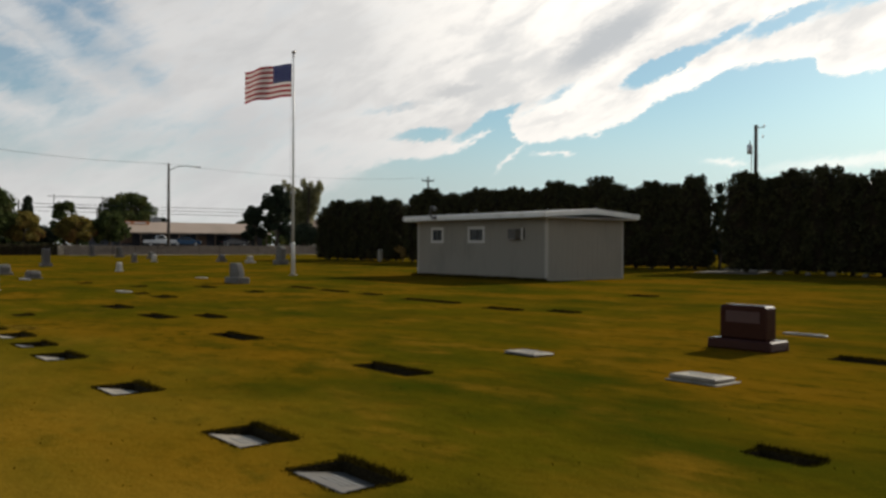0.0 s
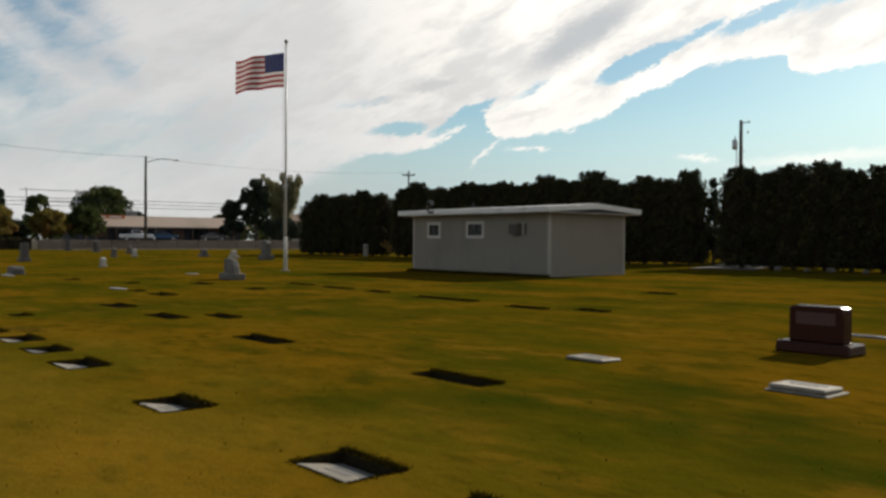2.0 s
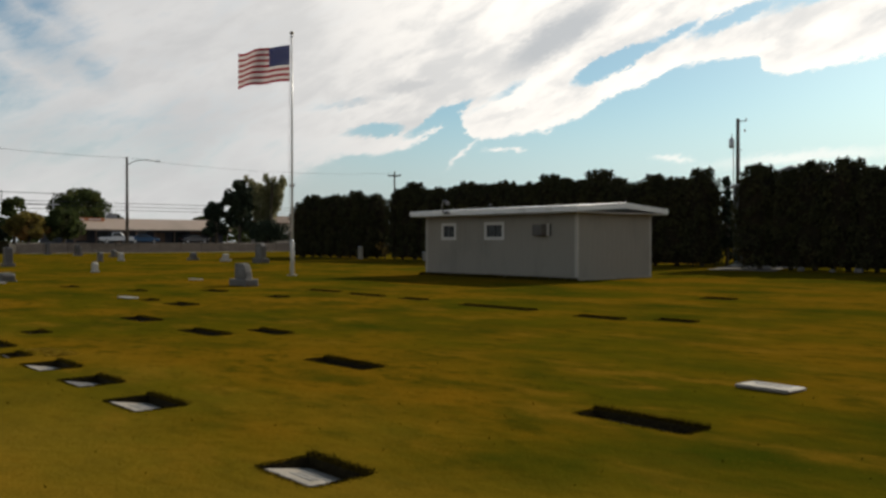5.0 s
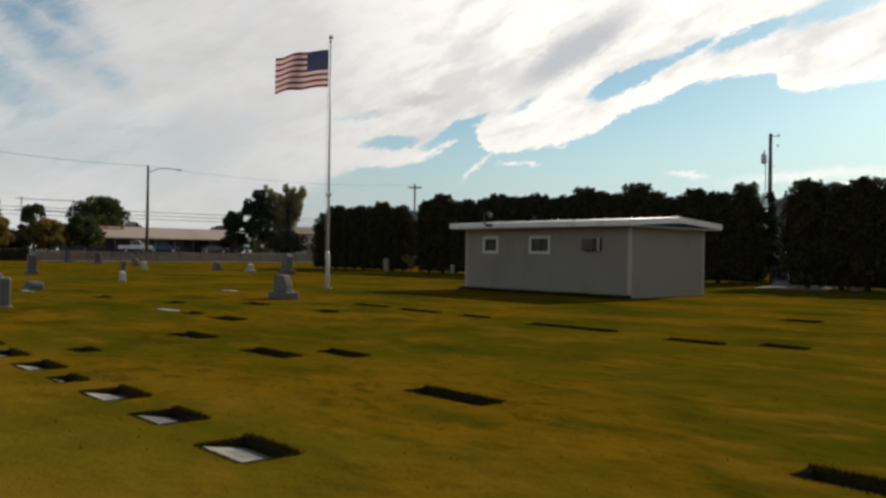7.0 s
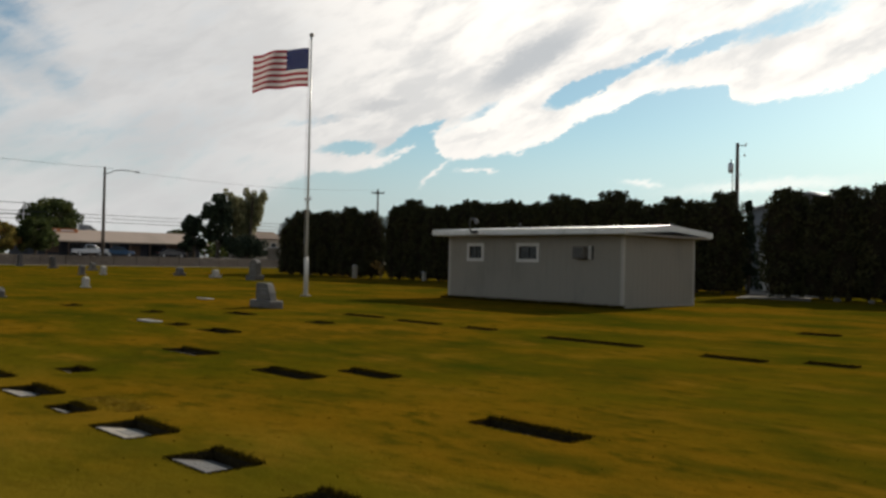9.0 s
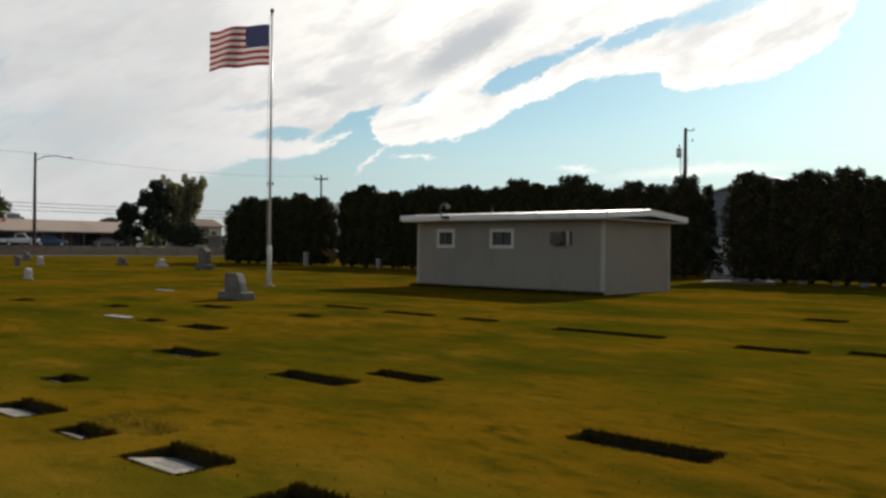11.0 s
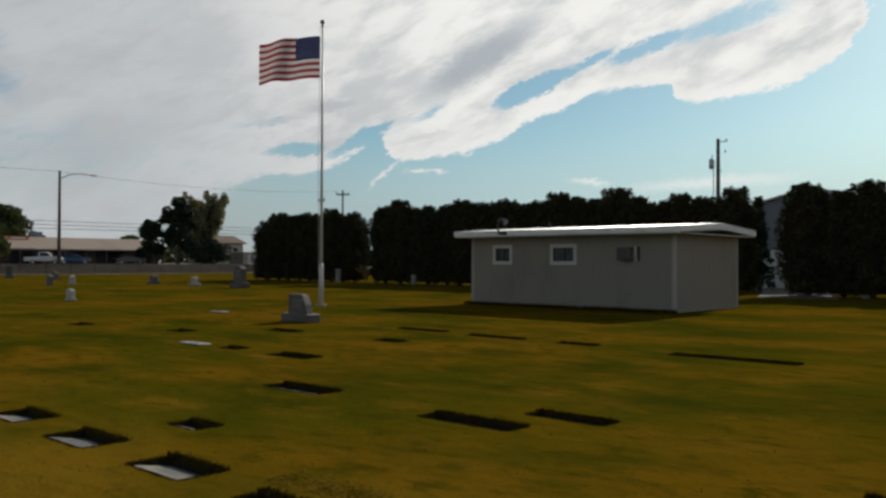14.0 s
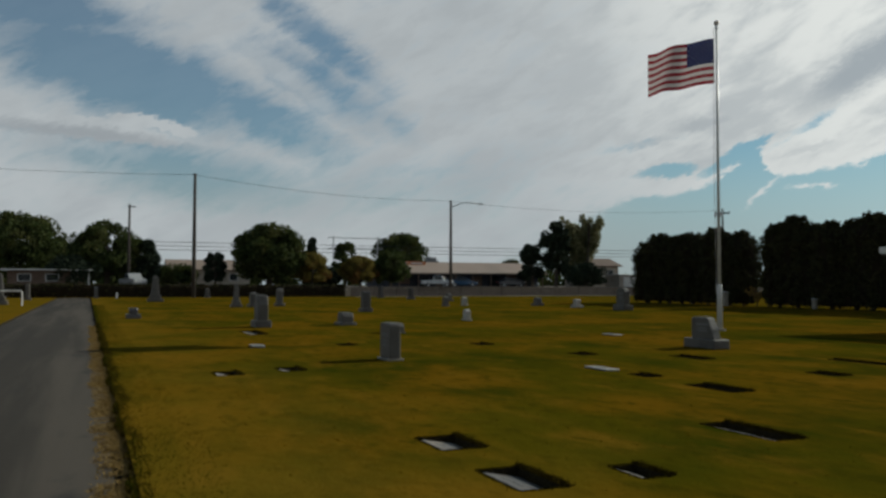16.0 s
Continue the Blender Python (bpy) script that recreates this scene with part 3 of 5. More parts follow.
# ---- grass: blades near the lane, straw along its edge ----
def blades(name, n, area, height, mat, label, seed, fringe=(), power=1.5, base=-0.004, lean=0.35, ragged=0.0, clumps=0.0, along=()):
    rng = np.random.default_rng(seed)
    x0, x1, y0, y1 = area
    x, y = rng.uniform(x0, x1, n), y0 + (y1 - y0) * rng.uniform(0, 1, n) ** power
    if along:
        px, py = np.array([p[0] for p in along])[::-1], np.array([p[1] for p in along])[::-1]
        y = np.interp(x, px, py) + rng.normal(0, y1 - y0, n)
    y = y + ragged * (np.sin(1.7 * x) + 0.7 * np.sin(4.3 * x + 1) + 0.6 * np.sin(11.3 * x + 2) + 0.4 * np.sin(29 * x)) / 2
    thick = 0.5 + 0.25 * (np.sin(2.3 * x + 1.5 * y) + 0.8 * np.sin(6.1 * x + 2) + 0.8 * np.sin(17 * x + 9 * y))
    sown = rng.uniform(0, 1, n) > clumps * (1.3 - thick)
    x, y = x[sown], y[sown]
    tall = np.ones(len(x))
    if fringe:
        xs, ys, hs = [x], [y], [tall]
        for px, py, a, b in fringe:
            k = int(1500 * a)
            xs.append(px + rng.uniform(-a / 2 - 0.05, a / 2 + 0.03, k))
            ys.append(py + b / 2 + np.abs(rng.normal(0, 0.035, k)))
            hs.append(rng.uniform(1.0, 2.2, k))
            k = int(1300 * b)
            for s in (-1, 1):
                xs.append(px + s * (a / 2 + np.abs(rng.normal(0, 0.025, k))))
                ys.append(py + rng.uniform(-b / 2, b / 2, k))
                hs.append(rng.uniform(0.3, 0.8, k))
            k = int(500 * a)
            xs.append(px + rng.uniform(-a / 2, a / 2, k))
            ys.append(py - b / 2 - np.abs(rng.normal(0, 0.02, k)))
            hs.append(rng.uniform(0.4, 0.8, k))
        x, y, tall = np.concatenate(xs), np.concatenate(ys), np.concatenate(hs)
    keep = np.ones(len(x), bool)
    for px, py, a, b in SUNKEN:
        keep &= ~((abs(x - px) < a / 2 - 0.004) & (abs(y - py) < b / 2 - 0.004))
    x, y, tall = x[keep], y[keep], tall[keep]
    n = len(x)
    h, w, th = height * tall * rng.uniform(0.6, 1.2, n), rng.uniform(0.003, 0.007, n), rng.uniform(0, 6.283, n)
    lx, ly = rng.normal(0, lean, n) * h, rng.normal(0, lean, n) * h
    v = np.empty((n, 3, 3))
    v[:, 0] = np.stack([x - w * np.cos(th), y - w * np.sin(th), np.full(n, base)], 1)
    v[:, 1] = np.stack([x + w * np.cos(th), y + w * np.sin(th), np.full(n, base)], 1)
    v[:, 2] = np.stack([x + lx, y + ly, base + h], 1)
    me = bpy.data.meshes.new(name)
    me.vertices.add(3 * n)
    me.loops.add(3 * n)
    me.polygons.add(n)
    me.vertices.foreach_set("co", v.ravel())
    me.loops.foreach_set("vertex_index", np.arange(3 * n, dtype=np.int32))
    me.polygons.foreach_set("loop_start", np.arange(0, 3 * n, 3, dtype=np.int32))
    me.update(calc_edges=True)
    me.materials.append(mat)
    return tagged(new(name, me), label, "grass", kind="stuff")


blades("grass", 1500, (-30, 0, 0.72, 9), 0.022, FRINGE, "shaggy grass fringes, coloured dark for shade, round the sunken stones", 3, SUNKEN)
blades("tall_grass", 110000, (-78, -12, 0.92, 1.6), 0.014, EDGE_GRASS, "longer lush green grass along the lane", 5, power=2.6, ragged=0.07, clumps=0.35)
# the shade under the turf's lip is painted into these blades
blades("turf_edge", 26000, (-48, -11, 0.88, 1.04), 0.06, FRINGE, "ragged overhanging turf at the lane's edge, coloured dark for shade", 6, power=1.0, base=-0.03, ragged=0.05, clumps=0.55)
blades("straw", 110000, (-46, -10, 0.62, 0.92), 0.02, STRAW, "dry straw-coloured clippings on the edge of the asphalt", 7, power=0.7, base=-0.044, lean=1.3, ragged=0.05, clumps=0.7)
blades("dry_tuft", 4200, (-16.5, -15.5, 0.0, 0.10), 0.016, DRYTUFT, "tuft of longer golden dry grass in the lawn", 9, along=[(-15.6, 4.0), (-16.0, 4.04), (-16.4, 3.98)], clumps=0.5, lean=1.5)
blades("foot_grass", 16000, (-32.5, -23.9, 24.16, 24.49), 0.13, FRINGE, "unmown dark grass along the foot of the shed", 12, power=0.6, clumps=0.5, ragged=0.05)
# worn wheel track that curves off the lane
blades("wheel_track", 12000, (-33.0, -14.2, 0.0, 0.07), 0.008, DRYTUFT, "faint dry wheel track pressed into the lawn", 10, lean=1.5, clumps=0.6,
       along=[(-14.0, 2.35), (-16.5, 2.5), (-18.5, 2.62), (-20.4, 2.75), (-22.6, 2.87), (-24.3, 2.82), (-27.5, 2.5), (-30.5, 1.8), (-33.5, 0.9)])

# ---- grave markers ----
def sunken_marker(x, y, a, b, k):
    """The stone has settled at its head, so it lies tilted in its bed with the near edge almost level with the turf."""
    m = thing("grave_marker", pose(x, y, -PIT - 0.03), "grey granite grave marker settled below the turf", "grave marker", "flat grave markers")
    depth_y = b - 0.03
    tilt = -math.atan2(PIT - 0.012, depth_y)
    lay = Matrix.Translation((0, 0, 0.030 + PIT * 0.5 - 0.055)) @ Matrix.Rotation(tilt, 4, "X")
    bm = block(a - 0.05, depth_y, 0.055, (0, 0.0, 0), 0.008)
    bmesh.ops.transform(bm, matrix=lay, verts=bm.verts)
    part("slab", bm, POLISHED if k % 4 else GRANITE, m)
    part("bed", block(a - 0.02, b - 0.02, 0.02, (0, 0, 0)), SHADED_SOIL, m, "soil bed darkened with the pit's shade")
    if a > 0.45:
        bm = block((a - 0.2) * 0.8, 0.028, 0.003, (0, 0.04, 0.055))
        bm = join(bm, block((a - 0.2) * 0.55, 0.022, 0.003, (0, -0.02, 0.055)), block((a - 0.2) * 0.6, 0.022, 0.003, (0, -0.07, 0.055)))
        bmesh.ops.transform(bm, matrix=lay, verts=bm.verts)
        part("inscription", bm, LETTER, m, "unreadable cut lines of lettering")
    return m


for k, (x, y, a, b) in enumerate(SUNKEN):
    sunken_marker(x, y, a, b, k)


def raised_marker(x, y, a, b, mat, label, base=True, turn=0.0, h=0.045):
    m = thing("grave_marker", pose(x, y, 0, 0, 0, turn), label, "grave marker", "flat grave markers")
    if base:
        part("footing", block(a + 0.07, b + 0.05, 0.012, (0.02, -0.02, 0), 0.006), CONCRETE, m, "rough concrete footing")
    z = 0.012 if base else 0.0
    part("slab", block(a, b, h, (0, 0, z), 0.012, rot=Matrix.Rotation(radians(-1.5), 4, "X")), mat, m)
    bm = join(block(a * 0.7, 0.03, 0.003, (0, 0.06, z + h + 0.001)), block(a * 0.5, 0.022, 0.003, (0, -0.02, z + h)))
    part("inscription", bm, LETTER, m, "unreadable cut lines of lettering")
    return m


raised_marker(-8.48, 8.22, 0.54, 0.36, POLISHED, "pale grey granite grave marker lying proud of the lawn", False, h=0.035)
raised_marker(-5.90, 8.14, 0.54, 0.37, POLISHED, "pale grey granite grave marker on a concrete footing")
raised_marker(-7.5, 13.2, 0.7, 0.08, MARBLE, "thin white marble strip lying in the lawn", False, h=0.03)
raised_marker(-25.68, 8.86, 0.68, 0.28, MARBLE, "white marble grave marker lying on the lawn", False, h=0.03)
raised_marker(-34.2, 14.82, 0.62, 0.32, MARBLE, "small white marble grave marker in the lawn", False, h=0.03)
raised_marker(-33.15, 4.25, 0.43, 0.30, MARBLE, "small white marble grave marker in the lawn", False, h=0.05)
raised_marker(-36.2, 8.6, 0.9, 0.25, MARBLE, "white stone strip lying on the lawn", False, h=0.05)


# ---- upright headstones ----
def headstone(name, x, y, die, base, mat, label, top="flat", turn=0.0, lean=0.0, basemat=None, letters=True):
    """die: length, thickness, height of the upright; base: length, breadth, height."""
    m = thing(name, pose(x, y, 0, 0, 0, turn), label, "headstone", "headstones")
    bx, by, bz = base
    if bz:
        part("base", block(bx, by, bz, (0, 0, 0), min(0.02, bz / 4), 0.97), basemat or mat, m)
    a, d, h = die
    if top == "round":
        prof = [(-a / 2, 0), (-a / 2, h * 0.72)] + [(-a / 2 * math.cos(q), h * 0.72 + h * 0.28 * math.sin(q)) for q in [0.35, 0.7, 1.05, 1.4, 1.74, 2.1, 2.44, 2.8]] + [(a / 2, h * 0.72), (a / 2, 0)]
    elif top == "slope":
        prof = [(-a / 2, 0), (-a * 0.5, h * 0.90), (-a * 0.44, h), (a * 0.12, h), (a * 0.24, h * 0.94), (a * 0.40, h * 0.46), (a * 0.44, h * 0.25), (a / 2, 0)]
    elif top == "shoulder":
        prof = [(-a / 2, 0), (-a * 0.49, h * 0.62), (-a * 0.40, h * 0.86), (-a * 0.26, h * 0.97), (0, h), (a * 0.2, h * 0.98), (a * 0.30, h * 0.90), (a * 0.40, h * 0.62), (a * 0.47, h * 0.3), (a / 2, 0)]
    elif top == "rough":
        prof = [(-a / 2, 0), (-a * 0.52, h * 0.4), (-a * 0.43, h * 0.8), (-a * 0.2, h), (a * 0.1, h * 0.93), (a * 0.34, h * 0.98), (a * 0.5, h * 0.6), (a / 2, 0)]
    else:
        prof = [(-a / 2, 0), (-a * 0.495, h * 0.94), (-a * 0.42, h), (a * 0.42, h), (a * 0.495, h * 0.94), (a / 2, 0)]
    bm = prism(prof, -d / 2, d / 2, min(0.018, d * 0.1))
    bmesh.ops.transform(bm, matrix=Matrix.Translation((0, 0, bz)) @ Matrix.Rotation(radians(lean), 4, "X"), verts=bm.verts)
    part("die", bm, mat, m)
    if letters:
        bm = join(block(a * 0.55, 0.006, h * 0.09, (0, -d / 2 - 0.002, bz + h * 0.62)), block(a * 0.4, 0.006, h * 0.06, (0, -d / 2 - 0.002, bz + h * 0.46)), block(a * 0.45, 0.006, h * 0.06, (0, -d / 2 - 0.002, bz + h * 0.34)))
        if lean:
            bmesh.ops.transform(bm, matrix=Matrix.Translation((0, 0, bz)) @ Matrix.Rotation(radians(lean), 4, "X") @ Matrix.Translation((0, 0, -bz)), verts=bm.verts)
        part("inscription", bm, LETTER, m, "unreadable cut lines of lettering")
    return m


red = headstone("headstone", -7.11, 10.96, (0.70, 0.24, 0.45), (0.96, 0.46, 0.14), REDSTONE, "polished dark red granite headstone on a wide base", letters=False)
part("panel", block(0.50, 0.008, 0.15, (0, -0.123, 0.36)), material("matt_red_granite", [(0.07, 0.03, 0.024), ((0.045, 0.02, 0.016), 60, 0.5, 0.7, 3, ONE)], 0.7), red, "matt band across the polished face")
headstone("headstone", -29.05, 13.95, (0.78, 0.22, 0.50), (1.10, 0.46, 0.22), GRANITE, "grey granite headstone with one sloping shoulder on a base", "slope")
headstone("headstone", -28.82, 6.05, (0.60, 0.22, 0.68), (0.66, 0.34, 0.04), GRANITE, "pale grey granite upright slab headstone", "flat", basemat=CONCRETE)
headstone("headstone", -42.5, 6.1, (0.72, 0.34, 0.88), (0.95, 0.55, 0.24), GRANITE, "tall light granite headstone with rough sides on a base", "rough")
headstone("headstone", -43.0, 9.25, (0.7, 0.4, 0.36), (0.9, 0.6, 0.10), GRANITE, "low rough granite boulder headstone", "rough", letters=False)
headstone("headstone", -37.6, 9.2, (0.85, 0.40, 0.26), (0.9, 0.5, 0.05), GRANITE, "low rough granite headstone in the lawn", "rough", letters=False)
headstone("headstone", -57.2, 14.5, (0.5, 0.4, 0.9), (0.75, 0.6, 0.2), DARKSTONE, "dark granite upright headstone on a base", "flat")
headstone("headstone", -45.0, 15.0, (0.34, 0.2, 0.40), (0.45, 0.3, 0.06), MARBLE, "small white marble headstone", "round", letters=False)
headstone("headstone", -66.2, 23.0, (0.4, 0.3, 0.6), (0.5, 0.4, 0.1), GRANITE, "small grey granite headstone", "round", letters=False)
headstone("headstone", -68.0, 25.2, (0.35, 0.3, 0.5), (0.45, 0.4, 0.1), MARBLE, "small white marble headstone", "round", letters=False)
headstone("headstone", -54.6, 29.3, (0.85, 0.35, 1.0), (1.15, 0.65, 0.32), GRANITE, "large grey granite headstone with a rounded top on a base", "round")
for x, y, a, h, mat, top in [(-60.6, 29.9, 0.36, 0.55, MARBLE, "round"), (-66.2, 30.1, 0.55, 0.6, DARKSTONE, "rough"), (-83.0, 30.4, 0.7, 0.7, GRANITE, "rough"), (-93.5, 30.7, 0.7, 1.1, DARKSTONE, "flat"),
                             (-104.5, 31.2, 0.7, 1.3, DARKSTONE, "flat"), (-69.4, 10.6, 0.7, 0.95, GRANITE, "round"), (-71.0, 12.7, 0.6, 1.2, GRANITE, "round"), (-109.0, 1.4, 0.9, 1.2, GRANITE, "round"),
                             (-111.5, 13.0, 0.9, 1.0, GRANITE, "flat"), (-100.0, -4.5, 0.9, 1.5, GRANITE, "flat"), (-86.5, -5.6, 0.8, 1.5, GRANITE, "round"), (-98, 32.4, 0.7, 0.8, GRANITE, "round"), (-52.0, 2.4, 0.5, 0.45, DARKSTONE, "rough")]:
    headstone("headstone", x, y, (a, 0.35, h - 0.18), (a + 0.3, 0.6, 0.18), mat, {GRANITE: "grey granite headstone on a low base", MARBLE: "white marble headstone on a low base", DARKSTONE: "dark granite headstone on a low base"}[mat], top, letters=False)


def obelisk(x, y, h, w, label):
    m = thing("obelisk", pose(x, y, 0), label, "monument", "obelisks")
    part("base", block(w * 1.9, w * 1.9, h * 0.12, (0, 0, 0), 0.02), GRANITE, m)
    part("plinth", block(w * 1.4, w * 1.4, h * 0.14, (0, 0, h * 0.12), 0.02), GRANITE, m)
    part("shaft", block(w, w, h * 0.66, (0, 0, h * 0.26), 0.012, 0.66), GRANITE, m)
    part("cap", block(w * 0.66, w * 0.66, h * 0.09, (0, 0, h * 0.92), 0.0, 0.12), GRANITE, m)


obelisk(-68.6, 9.4, 1.55, 0.36, "grey granite obelisk monument on a stepped base")
obelisk(-89.2, 5.9, 2.2, 0.65, "tall grey granite obelisk monument on a stepped base")
obelisk(-80.5, -5.2, 2.3, 0.6, "tall grey granite obelisk monument on a stepped base")
arch = thing("rail", pose(-77.0, -4.3, 0), "white painted pipe rail beside the lane", "rail")
part("pipe", tube([(0, -0.8, 0), (0, -0.8, 0.9), (0, -0.7, 1.0), (0, 0.7, 1.0), (0, 0.8, 0.9), (0, 0.8, 0)], [0.05] * 6), WHITE, arch)
cone = thing("marker_post", pose(-107.5, 3.4, 0), "short white marker post beside the lane", "post")
part("post", block(0.25, 0.25, 0.6, (0, 0, 0), 0.02, 0.5), WHITE, cone)

# ---- flagpole and flag ----
pole = thing("flagpole", pose(-35.0, 19.48, 0), "tall white painted steel flagpole with a ball top", "flagpole")
part("foot", tube([(0, 0, 0), (0, 0, 0.05), (0, 0, 0.06)], [0.2, 0.2, 0.1], 16), CONCRETE, pole)
part("lower_tube", tube([(0, 0, 0), (0, 0, 1.42), (0, 0, 1.50)], [0.086, 0.082, 0.052], 16), POLEWHITE, pole, smooth=True)
part("upper_tube", tube([(0, 0, 1.45), (0, 0, 6), (0, 0, 9.93)], [0.053, 0.045, 0.031], 14), POLEWHITE, pole, smooth=True)
bm = bmesh.new()
bmesh.ops.create_uvsphere(bm, u_segments=14, v_segments=8, radius=0.085, matrix=Matrix.Translation((0, 0, 10.08)))
part("finial", bm, GOLD, pole, "dark gilt ball", smooth=True)
part("truck", tube([(0, 0, 9.90), (0, 0, 9.99)], [0.06, 0.05], 12), GALV, pole)
part("bracket", tube([(-0.17, 0, 3.74), (0.17, 0, 3.74)], [0.022, 0.022], 8), GALV, pole)
for sx in (-0.16, 0.16):
    part("cleat", block(0.05, 0.05, 0.14, (sx, 0, 3.68), 0.012), GALV, pole)
part("halyard", tube([(-0.07, -0.06, 1.2), (-0.09, -0.085, 5.0), (-0.06, -0.06, 9.9)], [0.008] * 3, 5), WHITECLOTH, pole, "thin white rope")

FLY, HOIST = 2.5, 1.5
WIND = Vector((-0.62, -0.78, 0)).normalized()
SIDE = Vector((WIND.y, -WIND.x, 0))


def cloth(u, v):
    """The place of the flag's cloth, u along the fly and v up the hoist, both 0 to 1."""
    x = u * FLY * 0.84
    droop = -0.10 * u - 0.20 * u * u + 0.05 * math.sin(5.0 * u + 1.0) * u
    wave = (0.16 * math.sin(6.6 * u - 0.8 + 0.9 * v) + 0.05 * math.sin(14 * u + 2.2 * v)) * min(1.0, 1.6 * u + 0.04)
    zz = 8.08 + v * HOIST * (1 - 0.06 * u) + droop + 0.035 * math.sin(11 * u + 2 * v) * u
    return Vector((-35.0, 19.48, 0)) + WIND * (0.10 + x) + SIDE * wave + Vector((0, 0, zz))


flag = thing("flag", Matrix.Identity(4), "red and white striped flag with starred blue canton, flying", "flag")


def sheet(u0, u1, v0, v1, nu, nv, off=0.0):
    bm = bmesh.new()
    grid = [[bm.verts.new(cloth(u0 + (u1 - u0) * i / nu, v0 + (v1 - v0) * j / nv) + SIDE * off) for j in range(nv + 1)] for i in range(nu + 1)]
    for i in range(nu):
        for j in range(nv):
            bm.faces.new((grid[i][j], grid[i + 1][j], grid[i + 1][j + 1], grid[i][j + 1]))
    return bm


for s in range(13):
    v1 = 1 - s / 13
    part("stripe", sheet(0.4 if s < 7 else 0.0, 1.0, v1 - 1 / 13, v1, 44, 2), RED if s % 2 == 0 else WHITECLOTH, flag, "red cloth stripe" if s % 2 == 0 else "white cloth stripe", smooth=True)
part("canton", sheet(0.0, 0.4, 6 / 13, 1.0, 20, 10), BLUE, flag, "navy blue canton", smooth=True)
part("heading", sheet(-0.012, 0.0, 0.0, 1.0, 1, 10), WHITECLOTH, flag, "white canvas heading")
for side in (1, -1):
    bm = bmesh.new()
    for row in range(9):
        for col in range(6 if row % 2 == 0 else 5):
            u = 0.4 * (2 * col + (1 if row % 2 == 0 else 2)) / 12
            v = 1 - (7 / 13) * (row + 1) / 10
            ring = []
            for k in range(10):
                r = 0.045 if k % 2 == 0 else 0.018
                q = math.pi / 2 + k * math.pi / 5
                ring.append(bm.verts.new(cloth(u + r * math.cos(q) / FLY, v + r * math.sin(q) / HOIST) + SIDE * (0.006 * side)))
            bm.faces.new(ring)
    part("stars", bm, WHITECLOTH, flag, "white five-pointed stars")

# ---- shed ----
SX0, SX1, SY0, SY1, SH = -32.27, -24.0, 24.5, 29.1, 2.46
shed = thing("shed", pose(SX0, SY0, 0), "low grey painted shed with a white roof on the lawn", "shed")
L, B = SX1 - SX0, SY1 - SY0
T = 0.14


def wall_with_holes(length, height, holes):
    """A wall along x from 0 to length, thickness T inwards (y from 0), with real openings (x0, x1, z0, z1)."""
    xs = sorted({0.0, length, *[h[0] for h in holes], *[h[1] for h in holes]})
    zs = sorted({0.0, height, *[h[2] for h in holes], *[h[3] for h in holes]})
    bm = bmesh.new()
    for i in range(len(xs) - 1):
        for j in range(len(zs) - 1):
            cx, cz = (xs[i] + xs[i + 1]) / 2, (zs[j] + zs[j + 1]) / 2
            if any(h[0] < cx < h[1] and h[2] < cz < h[3] for h in holes):
                continue
            bmesh.ops.create_cube(bm, size=1, matrix=Matrix.Translation((cx, T / 2, cz)) @ Matrix.Diagonal((xs[i + 1] - xs[i], T, zs[j + 1] - zs[j], 1)))
    bmesh.ops.remove_doubles(bm, verts=bm.verts, dist=0.0005)
    inner = [f for f in bm.faces if len([g for g in bm.faces if g is not f and (g.calc_center_median() - f.calc_center_median()).length < 1e-4]) > 0]
    bmesh.ops.delete(bm, geom=inner, context="FACES_ONLY")
    return bm


WIN = [(1.14, 1.80, 1.60, 2.07), (3.70, 4.55, 1.60, 2.07), (6.36, 7.06, 1.62, 2.08)]
part("wall", wall_with_holes(L, SH, WIN), SIDING, shed, "grey painted grooved panel siding")
for name, m, n in (("wall", pose(L, T, 0, 0, 0, 90), B - 2 * T), ("wall", pose(T, B - T, 0, 0, 0, -90) @ pose(-0, 0, 0), B - 2 * T), ("wall", pose(L, B, 0, 0, 0, 180), L)):
    bm = wall_with_holes(n, SH, [])
    bmesh.ops.transform(bm, matrix=m, verts=bm.verts)
    part(name, bm, SIDING, shed, "grey painted grooved panel siding")
# siding battens: shallow vertical ridges of the grooved panels
batten_front = block(0.05, 0.005, SH - 0.06, (0, 0, 0.03), 0.003)
me_b = bpy.data.meshes.new("groove_strip")
batten_front.to_mesh(me_b)
batten_front.free()
me_b.materials.append(SIDING)
k = 0
while 0.3 * k + 0.2 < L - 0.1:
    x = 0.3 * k + 0.2
    if not any(w[0] - 0.16 < x < w[1] + 0.16 for w in WIN):
        ob = new("groove_strip", me_b)
        ob.parent = shed
        ob.location = (x, -0.0025, 0)
    k += 1
for k in range(14):
    ob = new("groove_strip", me_b)
    ob.parent = shed
    ob.location, ob.rotation_euler = (L + 0.0025, 0.3 + 0.3 * k, 0), (0, 0, radians(90))
for x, y in ((-0.012, -0.012), (L + 0.012, -0.012), (L + 0.012, B + 0.012), (-0.012, B + 0.012)):
    part("corner_trim", block(0.11, 0.11, SH - 0.01, (x + (0.05 if x < 1 else -0.05), y + (0.05 if y < 1 else -0.05), 0), 0.006), TRIM, shed, "pale grey corner board")
part("footing", block(L + 0.05, B + 0.05, 0.07, (L / 2, B / 2, 0), 0.01), CONCRETE, shed, "concrete footing")
# roof: low gable with its ridge along the length
OV, EX = 0.52, 0.42
ridge_y, ridge_z, eave_z = B * 0.52, SH + 0.40, SH + 0.22


